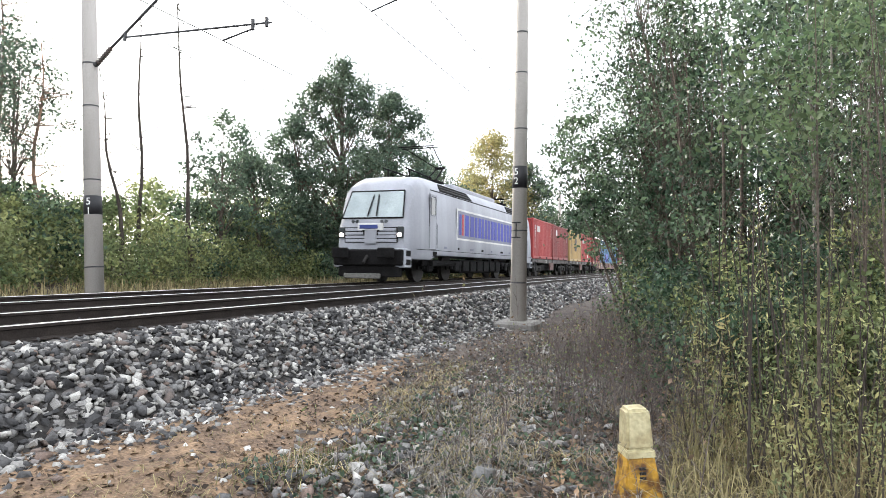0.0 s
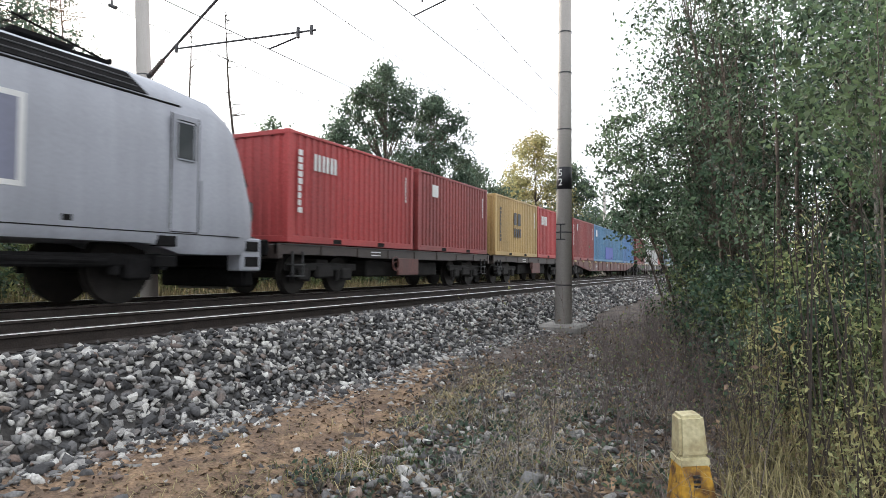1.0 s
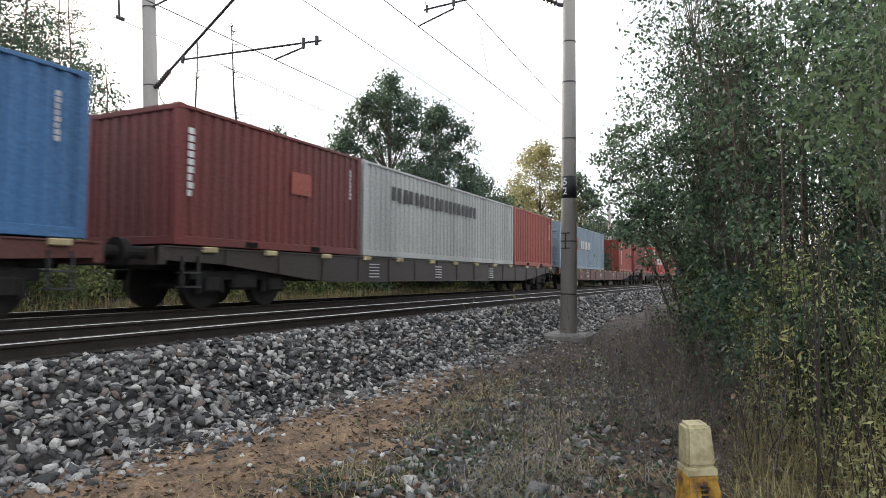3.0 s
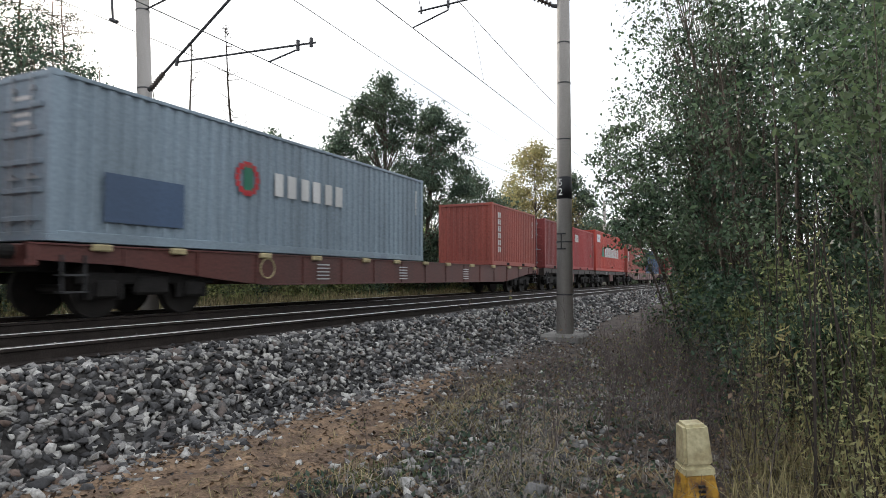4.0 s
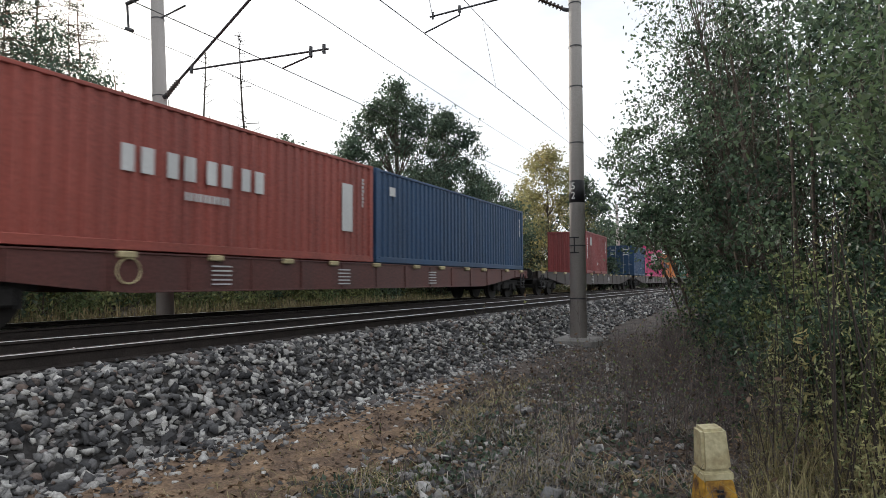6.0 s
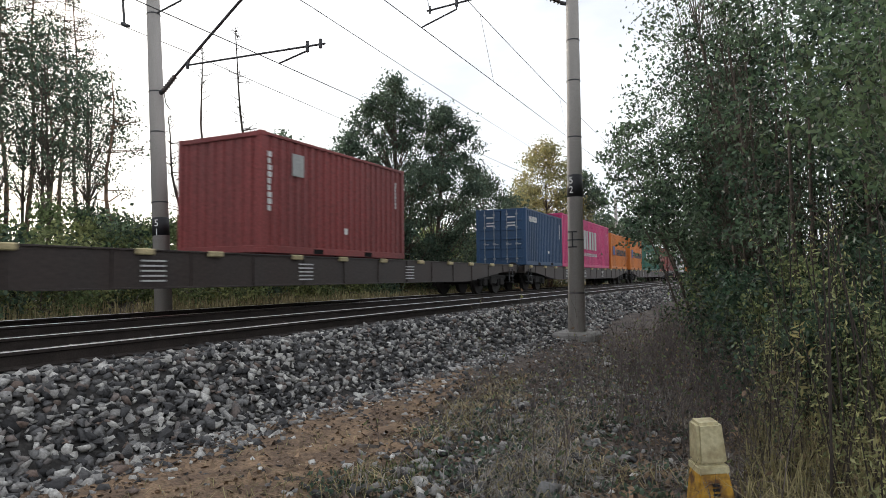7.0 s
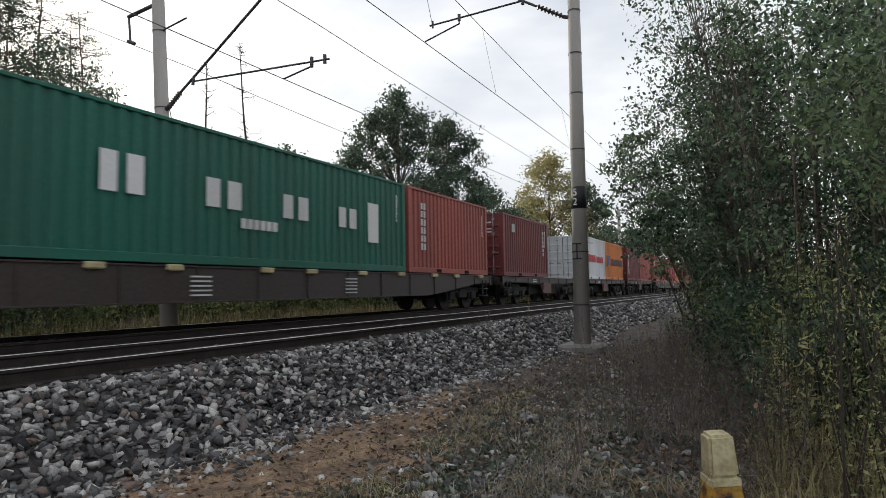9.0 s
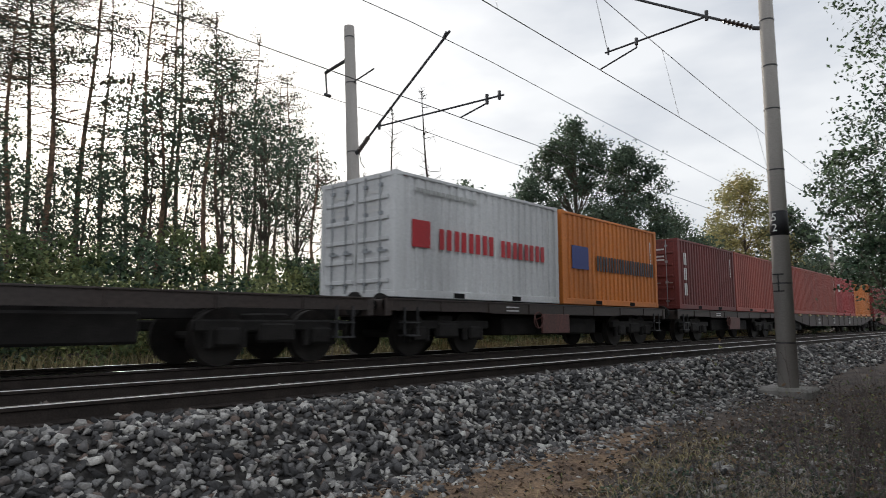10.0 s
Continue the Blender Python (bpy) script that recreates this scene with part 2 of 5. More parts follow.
def ground_z(x, y):
    """Height of the ground outside the ballast."""
    x, y = np.asarray(x, dtype=float), np.asarray(y, dtype=float)
    right = np.interp(x, [-6.0, -4.4, -2.6, -1.0, 1.0, 4.0, 40.0], [-0.85, -0.85, -0.82, -0.86, -0.84, -0.75, -0.6])
    left = np.interp(x, [-60.0, -22.0, -17.0, -14.0, -12.9], [0.6, -0.1, -0.35, -0.55, -0.62])
    z = np.where(x < -9.5, left, right)
    return z + 0.035 * np.sin(1.7 * x + 0.6 * y) + 0.03 * np.sin(0.9 * y - 1.1 * x) - 0.02


# ---- ground ----
def ground():
    xs = np.unique(np.concatenate([np.linspace(-900, -70, 9), np.linspace(-60, -12, 40), np.linspace(-11, -5, 4), np.linspace(-4.8, 6, 70), np.linspace(7, 40, 20), np.linspace(60, 900, 9)]))
    ys = np.unique(np.concatenate([np.linspace(-400, -20, 8), np.linspace(-15, 1, 14), np.linspace(1.2, 14, 80), np.linspace(14.5, 60, 60), np.linspace(70, 1200, 14)]))
    X, Y = np.meshgrid(xs, ys, indexing="ij")
    rng = np.random.default_rng(4)
    near = ((np.abs(X) < 7) & (Y < 30) & (Y > -5))
    Z = ground_z(X, Y) + near * rng.normal(0, 0.012, X.shape)
    v = np.stack([X, Y, Z], -1).reshape(-1, 3)
    nx, ny = len(xs), len(ys)
    i, j = np.meshgrid(np.arange(nx - 1), np.arange(ny - 1), indexing="ij")
    q = np.stack([i * ny + j, (i + 1) * ny + j, (i + 1) * ny + j + 1, i * ny + j + 1], -1).reshape(-1, 4)
    ob = part_arrays("ground", v, q, M_SOIL)
    tagged(ob, "sandy ground with dry litter beside the line", "ground", kind="structure")
    # trodden path along the foot of the ballast, a thin layer of lighter sand
    n = 110
    yy = np.linspace(-30, 10, n)
    verts, faces = [], []
    for k, y in enumerate(yy):
        right = float(np.interp(y, [-30, 3, 4.9, 6.6, 8.9, 10.5], [-2.3, -2.45, -2.7, -3.45, -3.95, -4.35])) + 0.07 * math.sin(2.9 * y) + 0.05 * math.sin(6.1 * y)
        c, w = (right - 4.75) / 2, (right + 4.75) / 2
        for s in np.linspace(-1, 1, 9):
            x = c + s * w
            verts.append((x, y, float(ground_z(x, y)) + 0.022 * (1 - s * s) + 0.004))
    for k in range(n - 1):
        for a in range(8):
            faces.append((k * 9 + a, k * 9 + a + 1, k * 9 + a + 10, k * 9 + a + 9))
    tagged(part_arrays("footpath", verts, faces, M_PATH), "trodden path of reddish sand along the ballast", "path", kind="structure")


def ballast_z(x):
    return np.interp(x, [-13.2, -12.2, -8.75, -8.6, -5.65, -5.45, -4.6, -4.5], [-0.75, -0.2, -0.19, -0.19, -0.18, -0.22, -0.88, -0.95])


def ballast():
    xs = np.unique(np.concatenate([np.linspace(-13.3, -12, 6), np.linspace(-12, -5.6, 12), np.linspace(-5.6, -4.4, 16)]))
    ys = np.unique(np.concatenate([np.linspace(-60, 0, 40), np.linspace(0, 40, 260), np.linspace(41, 400, 60)]))
    rng = np.random.default_rng(7)
    X, Y = np.meshgrid(xs, ys, indexing="ij")
    Z = ballast_z(X) + rng.normal(0, 0.012, X.shape)
    v = np.stack([X, Y, Z], -1).reshape(-1, 3)
    nx, ny = len(xs), len(ys)
    i, j = np.meshgrid(np.arange(nx - 1), np.arange(ny - 1), indexing="ij")
    q = np.stack([i * ny + j, (i + 1) * ny + j, (i + 1) * ny + j + 1, i * ny + j + 1], -1).reshape(-1, 4)
    bed = tagged(part_arrays("ballast", v, q, M_BALLAST), "bed of crushed grey granite ballast under both tracks", "ballast", kind="structure")
    return bed


def stone_shapes(count=18):
    """Angular broken stones: hulls of a few points in an uneven box."""
    shapes = []
    for k in range(count):
        rng = np.random.default_rng(100 + k)
        bm = bmesh.new()
        size = np.array([1.15, rng.uniform(0.75, 1.05), rng.uniform(0.48, 0.78)])
        pts = rng.uniform(-1, 1, (13, 3))
        pts /= np.maximum(np.abs(pts).max(1), 0.75)[:, None]
        pts *= (0.82 + 0.18 * rng.uniform(size=(13, 1)))
        for q in pts * size:
            bm.verts.new(q)
        bmesh.ops.convex_hull(bm, input=bm.verts)
        loose = [v for v in bm.verts if not v.link_faces]
        bmesh.ops.delete(bm, geom=loose, context="VERTS")
        bmesh.ops.triangulate(bm, faces=bm.faces)
        bm.verts.index_update()
        v = np.array([q.co for q in bm.verts])
        f = np.array([[q.index for q in face.verts] for face in bm.faces])
        bm.free()
        shapes.append((v, f))
    return shapes


def rand_rot(rng):
    """A stone at rest: any turn about the vertical, a moderate tilt."""
    return np.array(Euler((rng.normal(0, 0.5), rng.normal(0, 0.5), rng.uniform(0, 6.28))).to_matrix())


def stones(bed):
    shapes = stone_shapes()
    rng = np.random.default_rng(11)
    places = []
    for y0, y1, per_m, sz in ((-26.0, -1.0, 90, 0.055), (-1.0, 6.0, 680, 0.038), (6.0, 12.0, 640, 0.039), (12.0, 24.0, 400, 0.044), (24.0, 60.0, 80, 0.065)):
        n = int((y1 - y0) * per_m)
        x = rng.uniform(-5.75, -4.35, n) + rng.normal(0, 0.08, n)
        y = rng.uniform(y0, y1, n)
        z = np.where(x < -4.55, ballast_z(np.minimum(x, -4.6)), ground_z(x, y))
        s = np.minimum(sz * rng.lognormal(0, 0.3, n), sz * 1.6)
        places += list(zip(x, y, z + s * rng.uniform(0.0, 0.75, n), s))
    n = 1500   # stones between the rails, seen at a grazing angle
    places += [(rng.uniform(-8.7, -5.9), rng.uniform(1, 30), -0.17, 0.05) for _ in range(n)]
    n = 6500    # stones strewn over the verge
    x, y = rng.uniform(-3.0, -0.6, n), rng.uniform(2.2, 13, n)
    keep = rng.uniform(0, 1, n) < np.exp(-((x + 2.1 - 0.05 * y) / 0.8) ** 2)
    places += [(a, b, float(ground_z(a, b)) + 0.02, 0.03 * rng.lognormal(0, 0.35)) for a, b in zip(x[keep], y[keep])]
    n = 1500
    x, y = rng.uniform(-4.6, -2.6, n), rng.uniform(1.5, 13, n)
    places += [(a, b, float(ground_z(a, b)) + 0.012, 0.015 * rng.lognormal(0, 0.4)) for a, b in zip(x, y)]
    n = 2200   # stones that have rolled off the toe of the ballast
    x, y = -4.35 + rng.gamma(1.3, 0.2, n), rng.uniform(0.5, 20, n)
    keep = np.sin(1.9 * y) + np.sin(4.3 * y + 1.0) + rng.normal(0, 1.2, n) > -0.3
    places += [(a, b, float(ground_z(a, b)) + 0.015, 0.034 * rng.lognormal(0, 0.3)) for a, b in zip(x[keep], y[keep])]
    # the nearest on the shoulder are stones of their own
    order = sorted(range(len(places)), key=lambda k: (places[k][0] + 4.6) ** 2 * 1.5 + (places[k][1] - 3.9) ** 2)
    own = set(order[:300])
    meshes = []
    for v, f in shapes:
        me = bpy.data.meshes.new("stone")
        me.from_pydata(v.tolist(), [], f.tolist())
        me.materials.append(M_STONE1)
        meshes.append(me)
    vs, fs, base = [], [], 0
    for k, (x, y, z, s) in enumerate(places):
        r = rand_rot(rng)
        if k in own:
            ob = new("stone", meshes[k % len(meshes)])
            ob.matrix_world = Matrix.Translation((x, y, z)) @ Matrix(r.tolist()).to_4x4() @ Matrix.Scale(s, 4)
            ob.parent = bed
            continue
        v, f = shapes[k % len(shapes)]
        vs.append((v * s) @ r.T + (x, y, z))
        fs.append(f + base)
        base += len(v)
    ob = part_arrays("loose_stones", np.concatenate(vs), np.concatenate(fs), M_STONE, bed, sides=3)
    tagged(ob, kind="stuff")


def tracks():
    prof = [(-0.075, -0.172), (0.075, -0.172), (0.075, -0.16), (0.012, -0.14), (0.010, -0.05), (0.036, -0.036), (0.036, -0.006), (0.028, 0.0), (-0.028, 0.0), (-0.036, -0.006), (-0.036, -0.036), (-0.010, -0.05), (-0.012, -0.14), (-0.075, -0.16)]
    for cx, nm in ((NEAR_X, "near"), (FAR_X, "far")):
        tr = empty("railway_track", pose(cx, 0, 0), "railway track of rusty rails with polished heads on concrete sleepers", "railway track", kind="structure")
        for side in (-0.753, 0.753):
            verts = [(side + px, y, pz) for y in (-120.0, 420.0) for px, pz in prof]
            n = len(prof)
            bm = bmesh.new()
            bv = [bm.verts.new(v) for v in verts]
            for k in range(n):
                f = bm.faces.new((bv[k], bv[(k + 1) % n], bv[n + (k + 1) % n], bv[n + k]))
                f.material_index = 1 if k in (6, 7, 8) else 0
            bmesh.ops.recalc_face_normals(bm, faces=bm.faces)
            part("rail", bm, [M_RAIL, M_HEAD], tr)
        bm = bmesh.new()
        box(bm, -1.3, 1.3, -0.13, 0.13, -0.36, -0.175, 0.02)
        first = part("sleeper", bm, M_SLEEPER, tr)
        clip = bmesh.new()
        box(clip, -0.17, 0.17, -0.08, 0.08, -0.174, -0.15, 0.01)
        clips = part("rail_clip", clip, M_RAIL, tr)
        k = 0
        for s in np.arange(-6, 84, 0.6):
            for ob, xs in ((first, (0,)), (clips, (-0.753, 0.753))):
                if ob is clips and s > 40:
                    continue
                for x in xs:
                    c = ob.copy()
                    scene.collection.objects.link(c)
                    c.location = (x, s, 0)
        first.location, clips.location = (0, -6.6, 0), (-0.753, -6.6, 0)


ground()
BED = ballast()
tracks()


# ---- catenary ----
def text_mesh(s, size):
    cu = bpy.data.curves.new("digits", "FONT")
    cu.body, cu.size, cu.align_x, cu.align_y = s, size, "CENTER", "CENTER"
    ob = new("digits", cu)
    me = bpy.data.meshes.new_from_object(ob.evaluated_get(bpy.context.evaluated_depsgraph_get()))
    bpy.data.objects.remove(ob)
    return me


def mast(x, y, base, top, lean, r0, r1, digits, face_az, band_z, rings, label):
    m = pose(x, y, base, 0, lean, 0)
    ma = empty("catenary_mast", m, label, "mast", "catenary masts beside the tracks")
    h = top - base
    bm = bmesh.new()
    cyl(bm, (0, 0, -0.2), (0, 0, h), r0, r1, 24)
    part("pole", bm, M_CONCRETE, ma, smooth=True)
    rad = lambda z: r0 + (r1 - r0) * z / h
    bm = bmesh.new()
    b0, b1 = band_z[0] - base, band_z[1] - base
    cyl(bm, (0, 0, b0), (0, 0, b1), rad(b0) + 0.004, rad(b1) + 0.004, 24)
    part("number_band", bm, M_BLACK, ma, "black painted number band", smooth=True)
    for k, ch in enumerate(digits):
        me = text_mesh(ch, 0.24)
        me.materials.append(M_WHITE)
        ob = new("digit", me)
        z = b1 - 0.15 - 0.23 * k
        a = radians(face_az)
        ob.matrix_local = Matrix.Translation((math.sin(a) * (rad(z) + 0.012), -math.cos(a) * (rad(z) + 0.012), z)) @ Euler((radians(90), 0, a)).to_matrix().to_4x4()
        ob.parent = ma
    for z in rings:
        bm = bmesh.new()
        z -= base
        cyl(bm, (0, 0, z - 0.015), (0, 0, z + 0.015), rad(z) + 0.008, None, 20)
        part("steel_strap", bm, M_STEEL, ma)
    bm = bmesh.new()
    box(bm, -0.5, 0.5, -0.5, 0.5, -0.55, -0.07, 0.06)
    part("foundation", bm, M_SLEEPER, ma, "weathered concrete foundation block")
    return ma


def bar(name, parent, segs, material, seg=8, label=""):
    if name == "clamp":
        for one in segs:
            bm = bmesh.new()
            cyl(bm, *one[:2], one[2], None, seg)
            part(name, bm, material, parent)
        return None
    bm = bmesh.new()
    for a, b, r in segs:
        cyl(bm, a, b, r, None, seg)
    return part(name, bm, material, parent, label)


def insulator(parent, a, b):
    bm = bmesh.new()
    a, b = Vector(a), Vector(b)
    cyl(bm, a, b, 0.03, None, 8)
    for k in range(7):
        p = a + (b - a) * (k + 0.8) / 8
        d = (b - a).normalized() * 0.018
        cyl(bm, p - d, p + d, 0.075, 0.05, 10)
    return part("insulator", bm, M_INSUL, parent, "ribbed brown porcelain insulator")


def catenary():
    rm = mast(-3.87, 15.3, -0.62, 9.9, 0.2, 0.205, 0.135, "52", -14, (2.58, 3.12), (0.25, 1.53, 4.05, 5.45, 6.46, 7.55), "tall round concrete catenary mast beside the near track")
    # black mark below the band
    for x0, x1, z0, z1 in ((-0.012, 0.012, 1.98, 2.34), (-0.11, 0.11, 1.965, 1.99), (-0.11, 0.11, 2.33, 2.355)):
        bm = bmesh.new()
        box(bm, x0, x1, -0.012, 0.012, z0, z1)
        ob = part("mark", bm, M_BLACK, rm)
        ob.location = (-0.03, -0.196, 0)
    ca = empty("cantilever", pose(-3.87, 15.3, 0), "dark tubular steel cantilever holding the contact wire", "cantilever", "catenary cantilevers")
    insulator(ca, (-0.25, 0, 7.48), (-1.0, 0, 7.93))
    bar("top_tube", ca, [((-1.0, 0, 7.93), (-4.42, 0, 10.03), 0.034)], M_STEEL)
    bar("registration_tube", ca, [((-1.3, 0, 8.12), (-4.02, 0, 8.0), 0.026)], M_STEEL)
    bar("steady_arm", ca, [((-3.12, 0, 8.02), (-3.12, 0, 7.88), 0.02), ((-3.12, 0, 7.88), (-4.18, 0, 7.58), 0.022)], M_STEEL)
    bar("clamp", ca, [((-3.12, 0, 7.96), (-3.12, 0, 8.14), 0.045), ((-3.93, 0, 7.92), (-3.93, 0, 8.12), 0.03), ((-1.3, 0, 8.02), (-1.3, 0, 8.26), 0.045), ((-4.36, 0, 9.92), (-4.4, 0, 10.1), 0.04)], M_STEEL)
    bar("hanger_wire", ca, [((-3.95, 0, 8.05), (-4.3, 0, 9.9), 0.008)], M_WIRE)
    bar("bracket", ca, [((-0.1, 0, 7.42), (-0.27, 0, 7.48), 0.05)], M_STEEL)

    mast(-13.3, 71.2, -0.5, 9.25, -1.0, 0.215, 0.15, "", 22, (1.76, 2.21), (0.6, 4.4), "distant round concrete catenary mast beyond the far track")
    mast(-3.9, 75.3, -0.62, 9.9, 0.0, 0.205, 0.135, "", -14, (2.6, 3.13), (1.3, 4.05), "distant round concrete catenary mast beside the near track")
    mast(-13.2, 11.2, -0.5, 9.25, -3.7, 0.215, 0.15, "51", 22, (1.76, 2.21), (0.5, 2.6, 4.4, 5.45, 7.5, 8.9), "tall round concrete catenary mast beyond the far track")
    ca = empty("cantilever", pose(-13.2, 11.2, 0), "dark tubular steel cantilever over the far track", "cantilever", "catenary cantilevers")
    insulator(ca, (-0.13, 0, 5.43), (0.34, 0, 5.8))
    bar("top_tube", ca, [((0.32, 0, 5.78), (3.28, 0, 7.84), 0.032)], M_STEEL)
    bar("registration_tube", ca, [((0.75, 0, 5.97), (4.9, 0, 5.8), 0.024)], M_STEEL)
    bar("steady_arm", ca, [((4.42, 0, 5.8), (4.42, 0, 5.68), 0.018), ((4.42, 0, 5.72), (3.62, 0, 5.56), 0.02)], M_STEEL)
    bar("clamp", ca, [((4.42, 0, 5.7), (4.42, 0, 5.93), 0.04), ((4.78, 0, 5.72), (4.78, 0, 5.92), 0.04), ((3.08, 0, 7.7), (3.2, 0, 7.84), 0.05), ((0.72, 0, 5.88), (0.75, 0, 6.1), 0.04)], M_STEEL)
    bar("feeder_bracket", ca, [((-0.55, 0, 8.28), (-1.72, 0, 8.14), 0.05), ((-1.7, 0, 8.14), (-1.62, 0, 7.45), 0.03), ((-1.72, 0, 7.48), (-1.45, 0, 7.36), 0.045)], M_STEEL)
    bar("side_bar", ca, [((-0.42, 0, 7.5), (0.48, 0, 7.66), 0.022)], M_STEEL)
    bar("bracket", ca, [((-0.4, 0, 5.36), (-0.12, 0, 5.43), 0.06)], M_STEEL)
    bar("hanging_lead", ca, [((-0.1, 0, 5.4), (-0.02, 0, 5.1), 0.012), ((-0.02, 0, 5.1), (0.14, 0, 4.92), 0.012)], M_WIRE)


def wires():
    """Wires along the line: each is a sagging strand between supports about 60 m apart."""
    def strand(name, x, z, sag, y_off, r, label, ends=(-110, 330), zig=0.0):
        segs, pts = [], []
        for y in np.arange(ends[0], ends[1], 3.0):
            u = ((y - y_off) / 60.0) % 1.0
            pts.append((x + zig * math.cos(2 * math.pi * (y - y_off) / 120.0), y, z - sag * 4 * u * (1 - u)))
        for a, b in zip(pts, pts[1:]):
            segs.append((a, b, r, r))
        v, q = tubes(segs, 5)
        return tagged(part_arrays(name, v, q, M_WIRE), label, "overhead wire", "overhead wires")
    strand("contact_wire", -8.05, 7.56, 0.03, 15.3, 0.012, "thin dark contact wire over the near track")
    strand("messenger_wire", -8.25, 9.98, 0.75, 15.3, 0.012, "sagging messenger wire over the near track")
    strand("contact_wire", -9.58, 5.56, 0.04, 11.2, 0.010, "thin dark contact wire over the far track")
    strand("messenger_wire", -10.03, 7.7, 0.5, 11.2, 0.010, "sagging messenger wire over the far track")
    strand("feeder_wire", -14.7, 7.38, 0.6, 11.2, 0.010, "thin feeder wire behind the far mast")
    segs = []
    for y in np.arange(-40.0, 120, 10.0):
        u = ((y - 15.3) / 60) % 1.0
        segs.append(((-8.05, y + 0.7, 7.55), (-8.25, y, 9.98 - 0.75 * 4 * u * (1 - u)), 0.006, 0.006))
    v, q = tubes(segs, 4)
    tagged(part_arrays("dropper_wires", v, q, M_WIRE), "thin dropper wires between messenger and contact wire", "overhead wire", kind="stuff")


catenary()
wires()


# ---- the train ----
def paint(name, c, wear=0.2):
    return mat(name, c, 0.55, vary=wear, scale=1.1, fine=18, bump=0.05, second=tuple(k * 0.72 + 0.012 for k in c), spread=(0.35, 0.6), streak=True)


P_RED = paint("faded red paint", (0.38, 0.052, 0.052))
P_RED2 = paint("dull red oxide paint", (0.25, 0.050, 0.048), 0.3)
P_MAROON = paint("dark maroon paint", (0.17, 0.038, 0.036), 0.3)
P_SALMON = paint("sun-bleached salmon paint", (0.34, 0.082, 0.062), 0.25)
P_SCARLET = paint("bright scarlet paint", (0.50, 0.07, 0.05))
P_TAN = paint("mustard tan paint", (0.45, 0.31, 0.13))
P_BLUE = paint("weathered steel blue paint", (0.075, 0.20, 0.34), 0.3)
P_BLUE2 = paint("bright blue paint", (0.065, 0.18, 0.38), 0.3)
P_COBALT = paint("fresh cobalt repaint", (0.055, 0.095, 0.42), 0.15)
P_NAVY = paint("dark navy paint", (0.022, 0.068, 0.15))
P_SLATE = paint("dark slate blue repaint", (0.07, 0.115, 0.20), 0.15)
P_GREYBLUE = paint("pale grey blue paint", (0.25, 0.32, 0.38))
P_GREY = paint("light grey paint", (0.46, 0.47, 0.46))
P_WHITE = paint("off-white paint", (0.66, 0.67, 0.68), 0.1)
P_ORANGE = paint("orange paint", (0.60, 0.19, 0.035), 0.15)
P_PINK = paint("magenta pink paint", (0.58, 0.048, 0.18), 0.16)
P_GREEN = paint("dark green paint", (0.012, 0.125, 0.085), 0.15)
P_MARK = paint("white lettering paint", (0.70, 0.70, 0.69), 0.08)
P_MARKDK = paint("black lettering paint", (0.03, 0.03, 0.035), 0.1)
P_MARKBLUE = paint("blue lettering paint", (0.03, 0.055, 0.24), 0.1)
P_MARKRED = paint("red lettering paint", (0.48, 0.025, 0.035), 0.1)
P_MARKGREEN = paint("green emblem paint", (0.015, 0.17, 0.10), 0.1)
P_LOCO = paint("pale silver grey locomotive paint", (0.345, 0.357, 0.40), 0.08)
# also paints the shade inside step openings and fork pockets
P_LOCODK = mat("sooty black underframe steel and opening shade", (0.013, 0.0125, 0.013), 0.9, vary=0.35, scale=3, fine=18, bump=0.15, spec=0.12)
P_GRIME = paint("grimy grey paint", (0.17, 0.165, 0.155), 0.5)
P_BLUEPANEL = paint("blue grey livery panel", (0.19, 0.20, 0.27), 0.08)
P_ROYAL = paint("royal blue livery paint", (0.03, 0.042, 0.34), 0.08)
M_WAGRED = paint("rust red wagon frame", (0.125, 0.045, 0.038), 0.35)
M_WAGBRN = paint("dirty brown wagon frame", (0.05, 0.037, 0.033), 0.35)
M_BOGIE = mat("oily black bogie steel", (0.022, 0.020, 0.019), 0.85, 0.2, vary=0.35, scale=4, bump=0.3)
M_TYRE = mat("worn wheel steel", (0.035, 0.031, 0.029), 0.7, 0.4, vary=0.3, bump=0.1)
M_LOCK = mat("yellow white spigot paint", (0.56, 0.47, 0.27), 0.7, vary=0.3, bump=0.1)
M_GALV = mat("galvanised locking bar", (0.33, 0.35, 0.37), 0.5, 0.6, vary=0.2, bump=0.05)
M_GLASS = mat("dark tinted glass", (0.03, 0.035, 0.04), 0.08, vary=0.1, bump=0, spec=0.8)
# pale blue-grey base colour paints the bright sky's reflection in the windscreen
M_SCREEN = mat("windscreen glass with painted sky reflection", (0.33, 0.40, 0.42), 0.06, vary=0.25, scale=0.9, bump=0, spec=0.9)
M_LAMPON = glow("lit headlamp", (1.0, 0.95, 0.85), 3.0)
CW = 1.219   # half width of a container


def side_sheet(bm, L, h, x, z0, up, pitch=0.278):
    """Corrugated wall along y at x, between the corner posts; the flutes run up."""
    n = max(2, round((L - 0.3) / pitch))
    p = (L - 0.3) / n
    row = []
    s = 1 if x > 0 else -1
    for k in range(n):
        y = 0.15 + k * p
        for dy, d in ((0, 0.0), (0.38 * p, 0.0), (0.5 * p, -0.044), (0.88 * p, -0.044)):
            row.append((x + s * d, y + dy))
    row.append((x, L - 0.15))
    lo = [bm.verts.new((a, b, z0)) for a, b in row]
    hi = [bm.verts.new((a, b, up)) for a, b in row]
    for k in range(len(row) - 1):
        bm.faces.new((lo[k], lo[k + 1], hi[k + 1], hi[k]) if s > 0 else (lo[k + 1], lo[k], hi[k], hi[k + 1]))


